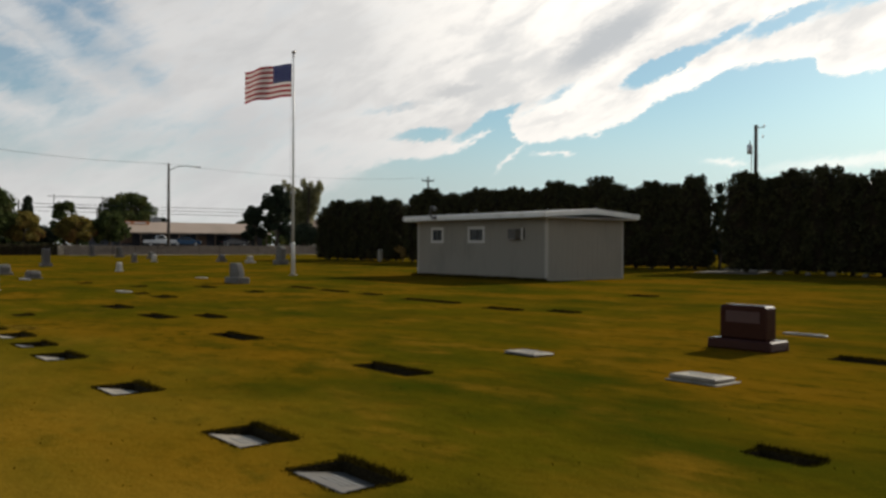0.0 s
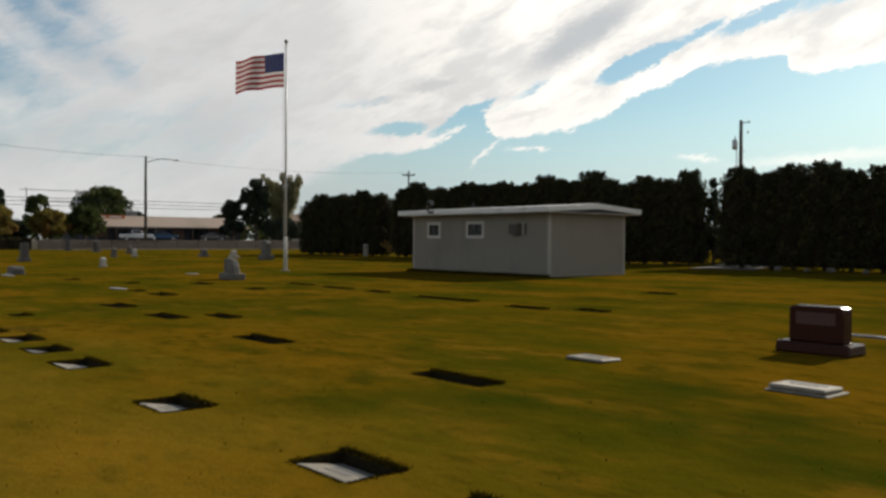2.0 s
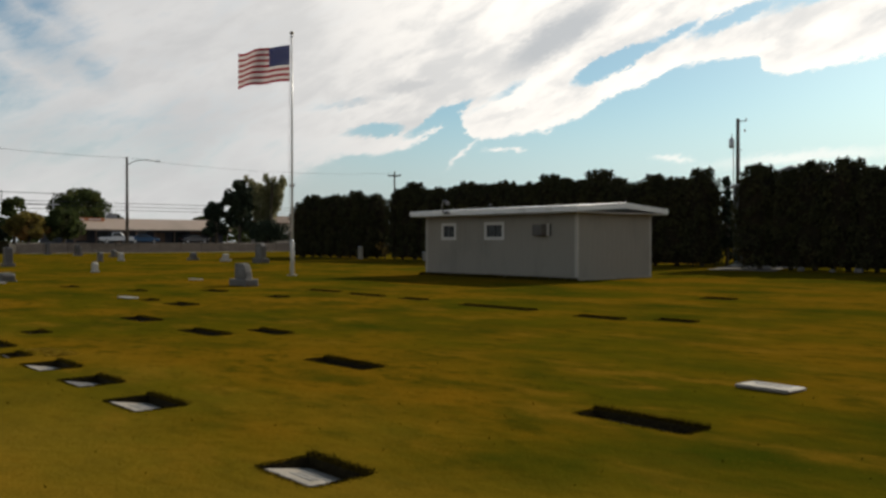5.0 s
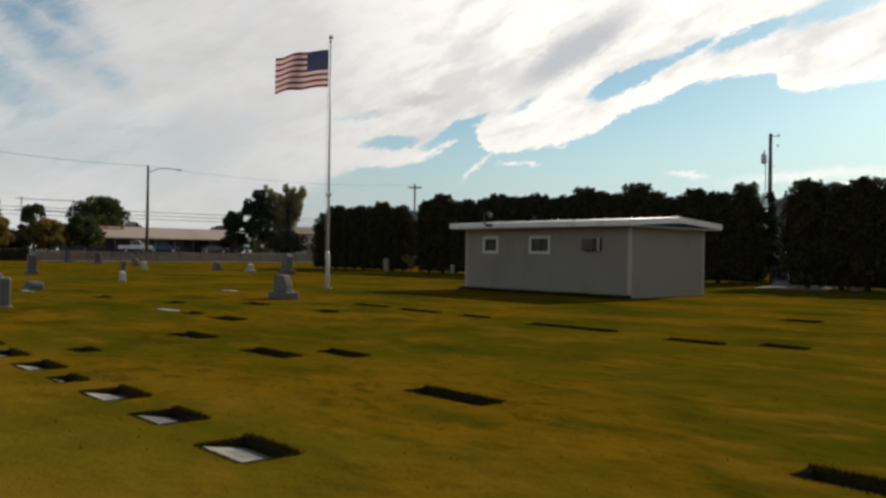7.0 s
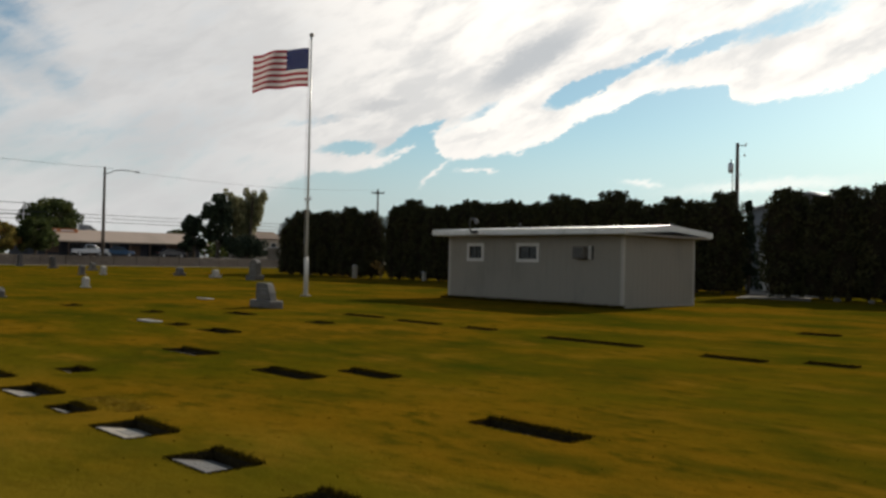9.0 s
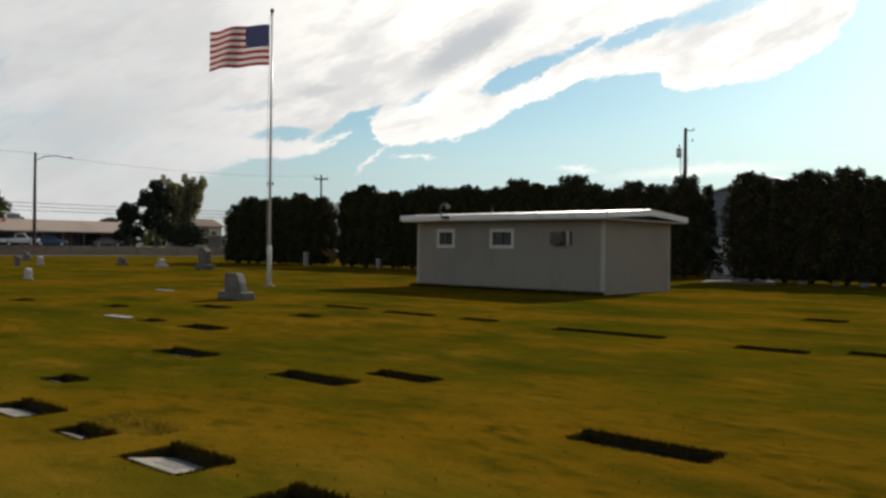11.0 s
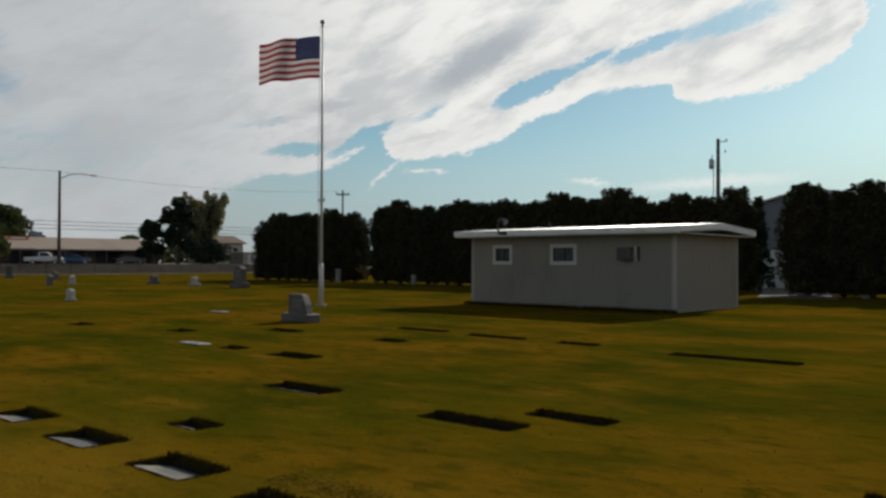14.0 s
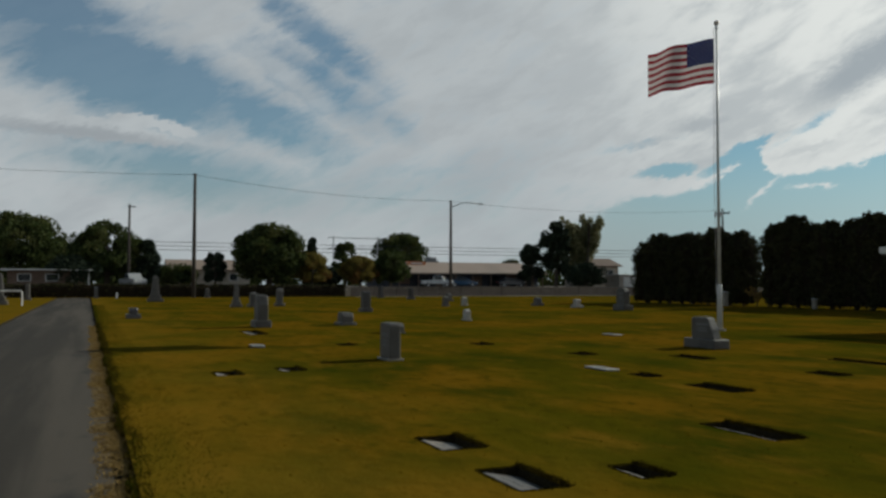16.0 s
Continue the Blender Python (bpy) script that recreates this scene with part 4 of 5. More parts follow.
def roof_z(y):
    e0, e1 = -OV, B + OV
    return eave_z + (ridge_z - eave_z) * ((y - e0) / (ridge_y - e0) if y < ridge_y else (e1 - y) / (e1 - ridge_y))


bm = bmesh.new()
prof = [(-OV, eave_z), (ridge_y, ridge_z), (B + OV, eave_z), (B + OV, eave_z - 0.05), (ridge_y, ridge_z - 0.05), (-OV, eave_z - 0.05)]
a = [bm.verts.new((-EX, y, z)) for y, z in prof]
b = [bm.verts.new((L + EX, y, z)) for y, z in prof]
for i in range(6):
    bm.faces.new((a[i], a[(i + 1) % 6], b[(i + 1) % 6], b[i]))
bm.faces.new((a[0], a[5], a[4], a[1])), bm.faces.new((a[1], a[4], a[3], a[2]))
bm.faces.new((b[0], b[1], b[4], b[5])), bm.faces.new((b[1], b[2], b[3], b[4]))
bmesh.ops.recalc_face_normals(bm, faces=bm.faces[:])
roof = part("roof", bm, ROOFING, shed, "white ribbed metal roof")
rib = block(0.035, 0.5, 0.03, (0, 0, 0), 0.006)
for side, y0, y1 in ((1, -OV, ridge_y), (-1, ridge_y, B + OV)):
    me_r = bpy.data.meshes.new("rib")
    n = math.hypot(y1 - y0, ridge_z - eave_z)
    q = block(0.035, n, 0.03, (0, 0, 0), 0.006, rot=Matrix.Rotation(side * math.atan2(ridge_z - eave_z, y1 - y0), 4, "X"))
    q.to_mesh(me_r)
    q.free()
    me_r.materials.append(ROOFING)
    for k in range(30):
        ob = new("rib", me_r)
        ob.parent = roof
        ob.location = (-EX + 0.06 + k * (L + 2 * EX - 0.12) / 29, (y0 + y1) / 2, (eave_z + ridge_z) / 2 - 0.012)
rib.free()
part("fascia", block(L + 2 * EX + 0.04, 0.03, 0.20, (L / 2, -OV - 0.016, eave_z - 0.185), 0.004), WHITE, shed, "white front fascia board")
part("fascia", block(L + 2 * EX + 0.04, 0.03, 0.20, (L / 2, B + OV + 0.016, eave_z - 0.185), 0.004), WHITE, shed, "white rear fascia board")
for x in (-EX - 0.012, L + EX + 0.012):
    bm = bmesh.new()
    prof = [(-OV, eave_z + 0.012), (ridge_y, ridge_z + 0.012), (B + OV, eave_z + 0.012), (B + OV, eave_z - 0.185), (ridge_y, ridge_z - 0.2), (-OV, eave_z - 0.185)]
    a = [bm.verts.new((x - 0.012, y, z)) for y, z in prof]
    b = [bm.verts.new((x + 0.012, y, z)) for y, z in prof]
    for i in range(6):
        bm.faces.new((a[i], a[(i + 1) % 6], b[(i + 1) % 6], b[i]))
    for q in (a, b):
        bm.faces.new((q[0], q[1], q[4], q[5])), bm.faces.new((q[1], q[2], q[3], q[4]))
    bmesh.ops.recalc_face_normals(bm, faces=bm.faces[:])
    part("bargeboard", bm, WHITE, shed, "white gable board")
part("soffit", block(L + 2 * EX - 0.04, B + 2 * OV - 0.02, 0.02, (L / 2, B / 2, SH + 0.01), 0.0), WHITE, shed, "white soffit")
for k, (x0, x1, z0, z1) in enumerate(WIN):
    w, h, cx = x1 - x0, z1 - z0, (x0 + x1) / 2
    if k < 2:
        win = part("window", join(block(w + 0.24, 0.035, 0.12, (cx, -0.016, z0 - 0.12), 0.004), block(w + 0.24, 0.035, 0.12, (cx, -0.016, z1), 0.004), block(0.12, 0.035, h, (x0 - 0.06, -0.016, z0), 0.004), block(0.12, 0.035, h, (x1 + 0.06, -0.016, z0), 0.004)), FRAMEPAINT, shed, "small window with a wide off-white frame")
        part("pane", block(w / 2 - 0.03, 0.01, h - 0.04, (cx - w / 4, 0.05, z0 + 0.02)), GLASS, win, "dark sliding pane")
        part("pane", block(w / 2 - 0.03, 0.01, h - 0.04, (cx + w / 4, 0.07, z0 + 0.02)), GLASS, win, "dark sliding pane")
        part("sash", join(block(0.03, 0.04, h, (cx, 0.04, z0)), block(w, 0.04, 0.025, (cx, 0.04, z0)), block(w, 0.04, 0.025, (cx, 0.04, z1 - 0.025)), block(0.025, 0.04, h, (x0 + 0.0125, 0.04, z0)), block(0.025, 0.04, h, (x1 - 0.0125, 0.04, z0))), BLACK, win)
    else:
        ac = part("air_conditioner", block(w * 0.66, 0.42, h - 0.04, (x0 + w * 0.34, -0.09, z0 + 0.02), 0.02), material("beige_enamel", [(0.10, 0.09, 0.075), ((0.07, 0.065, 0.055), 8, 0.5, 0.7, 3, ONE)], 0.5), shed, "grey window air conditioner")
        for s in range(9):
            part("louvre", block(w * 0.58, 0.012, 0.02, (x0 + w * 0.34, -0.305, z0 + 0.06 + s * 0.038), 0.003, rot=None), BLACK, ac)
        part("filler_panel", block(w * 0.15, 0.04, h, (x0 + w * 0.765, 0.0, z0), 0.004), FRAMEPAINT, shed, "white filler board")
        part("pane", block(w * 0.14, 0.01, h, (x1 - w * 0.08, 0.05, z0)), GLASS, shed, "narrow dark pane")
bend = [(1.75, -OV - 0.03, eave_z - 0.10), (1.73, -OV - 0.10, eave_z + 0.02), (1.74, -OV - 0.14, eave_z + 0.20), (1.80, -OV - 0.16, eave_z + 0.34), (1.93, -OV - 0.18, eave_z + 0.42), (2.06, -OV - 0.18, eave_z + 0.38)]
lamp = part("floodlight", tube(bend, [0.035] * 5 + [0.045], 8), BLACK, shed, "black gooseneck floodlight arm", smooth=True)
part("shade", tube([(2.04, -OV - 0.18, eave_z + 0.39), (2.17, -OV - 0.19, eave_z + 0.28)], [0.05, 0.10], 12), DARKSTEEL, lamp, "dull metal shade")
part("lamp_box", block(0.3, 0.1, 0.12, (1.95, -OV - 0.07, eave_z - 0.14), 0.02), BLACK, shed, "black lamp housing")
for x, y, h in ((2.7, 1.2, 0.22), (3.6, 1.6, 0.12), (8.2, 3.0, 0.18)):
    part("vent_pipe", tube([(x, y, roof_z(y) - 0.05), (x, y, roof_z(y) + h)], [0.04, 0.04], 8), BLACK, shed, "short black roof vent")

# ---- planting ----
def leaf_cloud(centres, per, size, rng, squash=1.0, droop=0.0):
    """Small bent leaf sprays around the given centres (x, y, z, radius)."""
    c = np.array(centres)
    n = len(c) * per
    who = np.repeat(np.arange(len(c)), per)
    d = rng.normal(0, 1, (n, 3))
    d /= np.linalg.norm(d, axis=1)[:, None]
    r = c[who, 3] * rng.uniform(0.35, 1.05, n) ** 0.6
    p = c[who, :3] + d * r[:, None] * np.array([1, 1, squash])
    a = rng.normal(0, 1, (n, 3))
    a += d * 0.6
    a[:, 2] -= droop
    a /= np.linalg.norm(a, axis=1)[:, None]
    b = np.cross(a, rng.normal(0, 1, (n, 3)))
    b /= np.linalg.norm(b, axis=1)[:, None]
    s = (size * rng.uniform(0.6, 1.4, n))[:, None]
    v = np.empty((n, 4, 3))
    v[:, 0], v[:, 1], v[:, 2], v[:, 3] = p - a * s * 0.5, p + b * s * 0.32, p + a * s * 0.7, p - b * s * 0.32
    return v.reshape(-1, 3), n


def leaf_object(name, v, n, mat, parent, label=""):
    me = bpy.data.meshes.new(name)
    me.vertices.add(4 * n)
    me.loops.add(4 * n)
    me.polygons.add(n)
    me.vertices.foreach_set("co", v.ravel())
    me.loops.foreach_set("vertex_index", np.arange(4 * n, dtype=np.int32))
    me.polygons.foreach_set("loop_start", np.arange(0, 4 * n, 4, dtype=np.int32))
    me.update(calc_edges=True)
    me.materials.append(mat)
    ob = new(name, me)
    ob.parent = parent
    return tagged(ob, label)


def column_shape(seed, rough=0.22):
    """Radius of an arborvitae column by height (0 to 1) and turn."""
    def radius(t, q):
        base = 0.80 + 0.25 * min(1, t * 5) if t < 0.2 else 1.05
        top = max(0.02, 1 - max(0, (t - 0.76) / 0.24) ** 2.0)
        return base * top * (1 + rough * noise.noise(Vector((2.2 * math.cos(q) + seed * 9.1, 2.2 * math.sin(q), 7.0 * t))))
    return radius


def arborvitae(seed, rng):
    ob = thing("arborvitae", Matrix.Identity(4), "dark green columnar arborvitae in a tall hedge row", "hedge shrub", "hedge row")
    rad = column_shape(seed)
    H, R = 5.6, 0.98
    part("trunk", tube([(0, 0, 0), (0.03, 0.02, 1.5), (0, 0.04, 4.2)], [0.13, 0.10, 0.03], 8), BARK, ob)
    rows, sides = 22, 18
    verts, faces = [], []
    for i in range(rows):
        t = i / (rows - 1)
        for k in range(sides):
            q = 6.28318 * k / sides
            r = R * 0.86 * rad(t, q)
            verts.append((r * math.cos(q), r * math.sin(q), 0.18 + t * (H - 0.35)))
    for i in range(rows - 1):
        for k in range(sides):
            faces.append((i * sides + k, i * sides + (k + 1) % sides, (i + 1) * sides + (k + 1) % sides, (i + 1) * sides + k))
    faces.append(tuple(range(sides))[::-1])
    faces.append(tuple((rows - 1) * sides + k for k in range(sides)))
    mesh_part("inner_crown", verts, faces, CEDARCORE, ob, "solid core, coloured dark for the shade inside the crown")
    cs = []
    for _ in range(260):
        t, q = rng.uniform(0.02, 0.97), rng.uniform(0, 6.28318)
        r = R * rad(t, q) * rng.uniform(0.85, 1.08)
        cs.append((r * math.cos(q), r * math.sin(q), 0.2 + t * (H - 0.25), rng.uniform(0.14, 0.30)))
    for k in range(7):
        x, y = rng.uniform(-0.62, 0.62), rng.uniform(-0.5, 0.5)
        h = rng.uniform(0.5, 1.0) * (1 - 0.5 * math.hypot(x, y))
        for z in (0.0, 0.15, 0.30):
            cs.append((x, y, H - 0.36 + z * h * 1.3, 0.25 - 0.32 * z))
    v, n = leaf_cloud(cs, 30, 0.13, rng, 1.4)
    leaf_object("crown", v, n, CEDAR, ob)
    return ob


hrng = np.random.default_rng(11)
protos = [arborvitae(s, hrng) for s in range(4)]
placed = 0


def hedge_row(x0, x1, y0, y1, step, h0, h1):
    global placed
    n = max(1, round(abs(x1 - x0) / step))
    for k in range(n + 1):
        t = k / n
        x, y = x0 + (x1 - x0) * t + hrng.uniform(-0.2, 0.2), y0 + (y1 - y0) * t + hrng.uniform(-0.25, 0.25)
        s = (h0 + (h1 - h0) * t) / 5.6 * hrng.uniform(0.92, 1.06)
        m = pose(x, y, 0, 0, 0, hrng.uniform(0, 360)) @ Matrix.Diagonal((hrng.uniform(0.95, 1.2), hrng.uniform(0.95, 1.25), s, 1))
        if placed < len(protos):
            protos[placed].matrix_basis = m
        else:
            src = protos[placed % len(protos)]
            ob = copy_thing(src, Matrix.Identity(4))
            ob.matrix_basis = m
        placed += 1


hedge_row(-71.7, -60.4, 43.6, 43.6, 1.35, 5.3, 5.4)
hedge_row(-56.5, -36.0, 43.4, 43.4, 1.4, 5.65, 5.55)
hedge_row(-34.8, -30.4, 43.4, 43.6, 1.35, 5.3, 5.6)
hedge_row(-26.0, -6.0, 42.0, 40.6, 1.4, 5.2, 5.2)

trng = np.random.default_rng(23)


def tree(name, x, y, z0, height, width, mat, label, trunk=0.3, shape="round", clumps=70, leaf=0.45, per=46, trunks=1):
    ob = thing(name, pose(x, y, z0), label, "tree", "trees")
    cs = []
    bottom = height * (0.22 if shape != "cone" else 0.06)
    plumes = [(trng.uniform(0, 6.28318), trng.uniform(0.1, 1.0), trng.uniform(0.72, 1.0)) for _ in range(13)]
    for k in range(clumps):
        t = trng.uniform(0, 1)
        q = trng.uniform(0, 6.28318)
        if shape == "fan":
            # upswept plumes that spread from a low fork
            q, out, tall = plumes[k % 13]
            up = 0.25 + 0.75 * t ** 0.8
            r = width / 2 * out * up ** 1.3
            cs.append((r * math.cos(q) + trng.uniform(-0.3, 0.3), r * math.sin(q) + trng.uniform(-0.3, 0.3), height * (0.16 + 0.80 * up * tall * (1 - 0.22 * out * out)), width * (0.10 - 0.055 * t)))
            continue
        if shape == "cone":
            r = width / 2 * (1 - t) * trng.uniform(0.3, 1.0)
        elif shape == "vase":
            r = width / 2 * (0.35 + 0.65 * math.sin(math.pi * min(1, 0.15 + 0.72 * t))) * trng.uniform(0.25, 1) ** 0.5
        else:
            r = width / 2 * math.sqrt(max(0.02, 1 - (2 * t - 0.85) ** 2 / 1.35)) * trng.uniform(0.2, 1) ** 0.5
        cs.append((r * math.cos(q), r * math.sin(q), bottom + t * (height - bottom) * 0.94, width * trng.uniform(0.09, 0.16)))
    for s in range(trunks):
        dx = 0 if trunks == 1 else (s - (trunks - 1) / 2) * width * 0.12
        part("trunk", tube([(dx * 0.5, 0, 0), (dx + 0.1, 0.1, height * 0.35), (dx * 1.6, 0, height * 0.8)], [trunk, trunk * 0.7, trunk * 0.18], 9), BARK, ob)
    for k in range(9):
        c = cs[k * (len(cs) // 9)]
        zb = max(bottom * 0.8, c[2] * 0.55)
        part("limb", tube([(0.05, 0.03, zb), (c[0] * 0.5, c[1] * 0.5, (zb + c[2]) / 2 + 0.1), c[:3]], [trunk * 0.4, trunk * 0.25, 0.03], 6), BARK, ob)
    v, n = leaf_cloud(cs, int(per * 2.6), leaf * 0.72, trng, 1.5 if shape == "fan" else 0.9)
    leaf_object("crown", v, n, mat, ob)
    return ob


RZ = 1.1   # height of the highway's bank
tree("cottonwood_tree", -131, 74.4, RZ, 12.8, 10.5, LEAFOLIVE, "tall cottonwood with upswept olive branches", 0.4, "fan", 150, 0.42, 40, 3)
tree("broadleaf_tree", -128, 67.7, RZ, 10.4, 4.6, LEAFDARK, "dark round-topped broadleaf tree", 0.35, "round", 80, 0.5, 55)
tree("broadleaf_tree", -134, 66.8, RZ, 6.9, 4.6, LEAFDARK, "small dark round tree", 0.25, "round", 55, 0.45)
tree("shrub", -125.5, 71.5, RZ, 3.4, 6.5, LEAFDARK, "dark rounded shrub mass below the trees", 0.15, "round", 60, 0.4)
tree("shrub", -134, -1.5, RZ, 3.6, 7.0, LEAFDARK, "dark shrub mass behind the house", 0.15, "round", 60, 0.4)
tree("shrub", -134, 12.0, RZ, 2.8, 5.0, LEAF, "olive shrub mass beside the highway", 0.15, "round", 50, 0.4)
tree("shrub", -133, 31.8, RZ, 2.6, 5.0, LEAFDARK, "dark shrub mass beside the highway", 0.15, "round", 50, 0.4)
tree("conifer_tree", -122, 80.2, RZ, 4.6, 2.6, LEAFDARK, "small dark conifer near the tan house", 0.16, "cone", 50, 0.35)
tree("broadleaf_tree", -128, 23.2, RZ, 8.2, 9.2, LEAF, "broad dark green tree beside the highway", 0.45, "round", 120, 0.55, 60)
tree("broadleaf_tree", -126, 28.6, RZ, 4.6, 4.6, LEAFGOLD, "small tree with reddish autumn leaves", 0.2, "round", 50, 0.4)
tree("conifer_tree", -132, 16.6, RZ, 4.8, 3.0, LEAFDARK, "rounded dark conifer beside the highway", 0.2, "round", 60, 0.4)
tree("conifer_tree", -150, 34.6, RZ, 8.2, 4.6, LEAFDARK, "pointed dark conifer behind the highway", 0.25, "cone", 70, 0.45)
tree("broadleaf_tree", -150, 40.2, RZ, 7.4, 4.6, LEAF, "olive green broadleaf tree", 0.25, "round", 55, 0.45)
tree("broadleaf_tree", -175, 59.0, RZ, 10.5, 10.6, LEAF, "wide round tree behind the long building", 0.45, "round", 100, 0.6, 55)
tree("broadleaf_tree", -128, 36.0, RZ, 4.0, 5.2, LEAFGOLD, "yellowing bushy tree beside the highway", 0.2, "round", 60, 0.42)
tree("broadleaf_tree", -130, 41.2, RZ, 4.8, 5.6, LEAF, "olive green bushy tree beside the long building", 0.22, "round", 70, 0.42)
tree("broadleaf_tree", -138, 3.0, RZ, 8.6, 9.5, LEAF, "broad dark green tree behind the highway", 0.4, "round", 110, 0.55, 60)
tree("conifer_tree", -136, 8.2, RZ, 6.2, 6.0, LEAFDARK, "dark spreading conifer with tiered limbs", 0.25, "cone", 80, 0.5)
tree("broadleaf_tree", -150, -8.5, RZ, 10.2, 12.0, LEAF, "large green tree behind the house", 0.45, "round", 120, 0.6, 60)
tree("broadleaf_tree", -160, -21.0, RZ, 9.0, 12.0, LEAF, "large green tree behind the house", 0.45, "round", 100, 0.6, 55)
tree("broadleaf_tree", -190, 72.0, RZ, 6.5, 4.0, LEAFDARK, "small distant dark tree", 0.25, "round", 40, 0.5)
tree("broadleaf_tree", -190, 92.0, RZ, 6.2, 5.0, LEAF, "small distant olive green tree", 0.25, "round", 40, 0.5)
sp = tree("conifer_tree", -29.6, 44.8, 0, 5.3, 1.7, LEAFDARK, "thin half-bare conifer in the gap of the hedge", 0.1, "cone", 70, 0.2, 26)
tree("broadleaf_tree", -64, 112, 0, 5.5, 7.0, LEAFDARK, "dark round tree far beyond the hedge", 0.3, "round", 60, 0.5)
tree("shrub", -58.4, 43.8, 0, 2.2, 1.0, CEDAR, "small sparse shrub in the notch of the hedge", 0.06, "round", 20, 0.2, 20)

# far woods on the horizon
far = []
for k in range(620):
    y = -260 + k * 1.0 + trng.uniform(-2, 2)
    hh = 4.2 + 2.2 * noise.noise(Vector((y * 0.06, 3.1, 0))) + 1.2 * noise.noise(Vector((y * 0.3, 1.0, 0)))
    for z in np.arange(0.8, max(1.2, hh), 1.1):
        far.append((-262 + trng.uniform(-6, 6), y, RZ + z, 1.1))
for k in range(300):
    x = -250 + k * 1.2
    hh = 4.4 + 2.0 * noise.noise(Vector((x * 0.06, 9.1, 0)))
    for z in np.arange(0.8, max(1.2, hh), 1.1):
        far.append((x, 262 + trng.uniform(-6, 6), z, 1.1))
v, n = leaf_cloud(far, 9, 1.5, trng, 0.9)
woods = leaf_object("far_woods", v, n, LEAF, None)
tagged(woods, "low uneven belt of distant dark green trees", "woods", kind="stuff")

# clipped low hedge along the cemetery's west edge
bm = bmesh.new()
brng = random.Random(9)
rowsv = []
for k in range(0, 160):
    y = -48 + k * 0.49
    rowsv.append([bm.verts.new((-115.2 + dx + 0.14 * brng.uniform(-1, 1), y, z + 0.07 * brng.uniform(-1, 1) * (z > 0.1))) for dx, z in ((0.75, 0.0), (0.82, 0.5), (0.78, 1.05), (0.45, 1.36), (0.0, 1.40), (-0.5, 1.34), (-0.8, 0.9), (-0.8, 0.0))])
for a, b in zip(rowsv, rowsv[1:]):
    for i in range(7):
        bm.faces.new((a[i], a[i + 1], b[i + 1], b[i]))
bm.faces.new(rowsv[0]), bm.faces.new(rowsv[-1][::-1])
bmesh.ops.recalc_face_normals(bm, faces=bm.faces[:])
low = thing("clipped_hedge", Matrix.Identity(4), "long low clipped dark hedge at the cemetery edge", "hedge")
# solid core whose dark colour stands for shade between the leaves
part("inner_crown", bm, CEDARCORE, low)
cs = [(-115.2 + brng.uniform(-0.5, 0.8), -48 + brng.uniform(0, 78), brng.choice((brng.uniform(0.1, 1.3), 1.34)), 0.2) for _ in range(1500)]
v, n = leaf_cloud(cs, 9, 0.22, trng, 0.7)
leaf_object("crown", v, n, CEDAR, low)

# ---- highway, bank and wall to the west ----
tagged(part("bank", prism([(-116.4, 0.0), (-117.4, RZ - 0.02), (-420, RZ - 0.02), (-420, 0.0)], -260, 320), GRAVEL), "raised gravel bank beyond the cemetery", "bank", kind="structure")
tagged(part("highway", block(11.0, 560, 0.05, (-124.2, 30, RZ - 0.02), 0.01), ASPHALT), "two-lane asphalt highway on the raised bank", "road", kind="structure")
for x in (-118.9, -129.5):
    tagged(part("edge_line", block(0.14, 560, 0.004, (x, 30, RZ + 0.031)), WHITE), "white painted highway edge line", "road line", kind="structure")
tagged(part("centre_line", block(0.14, 560, 0.004, (-124.2, 30, RZ + 0.031)), ORANGE), "yellow painted highway centre line", "road line", kind="structure")
wall = thing("retaining_wall", pose(-115.6, 31, 0), "low weathered concrete wall below the highway", "wall", kind="structure")
for k in range(17):
    part("panel", block(0.22, 2.94, 1.22, (0, 1.5 + 3 * k, 0), 0.02), RETAIN, wall)
tagged(part("sidewalk", block(1.6, 58, 0.04, (-113.8, 60, 0), 0.01), CONCRETE), "pale concrete strip below the wall", "pavement", kind="structure")


# ---- poles and wires ----
def pole_thing(name, x, y, z0, h, label, mat=WOODPOLE, r=0.16):
    ob = thing(name, pose(x, y, z0), label, "utility pole", "poles")
    part("shaft", tube([(0, 0, 0), (0, 0, h * 0.5), (0, 0, h)], [r, r * 0.85, r * 0.65], 10), mat, ob, smooth=True)
    return ob


sl = pole_thing("street_lamp", -116.0, 44.75, 0, 12.6, "wooden street lamp pole with a long curved arm", r=0.22)
part("arm", tube([(0, 0, 11.6), (-0.1, 1.2, 12.2), (-0.1, 2.6, 12.45), (-0.1, 4.0, 12.35)], [0.06, 0.05, 0.05, 0.05], 8), DARKSTEEL, sl, "curved steel arm", smooth=True)
part("lamp_head", block(0.32, 0.75, 0.16, (-0.1, 4.3, 12.24), 0.05, 0.8), DARKSTEEL, sl, "cobra-head lamp")
pb_ = pole_thing("utility_pole", -110.0, 11.35, 0, 13.7, "tall brown wooden utility pole", r=0.24)
part("insulator", block(0.12, 0.5, 0.14, (0, 0, 13.55), 0.02), BLACK, pb_)
pa_ = pole_thing("utility_pole", -130.5, 5.45, RZ, 10.8, "brown wooden utility pole beside the highway", r=0.2)
part("crossarm", block(0.12, 1.0, 0.14, (0, 0.3, 10.4), 0.02), WOODPOLE, pa_)
pole_thing("utility_pole", -150, 33.2, RZ, 7.5, "short brown utility pole", r=0.16)
pole_thing("utility_pole", -120, 80.6, RZ, 5.2, "short dark sign pole", r=0.12)
fp = pole_thing("utility_pole", -118.0, 91.7, RZ, 12.3, "wooden utility pole with a crossarm behind the hedge", r=0.2)
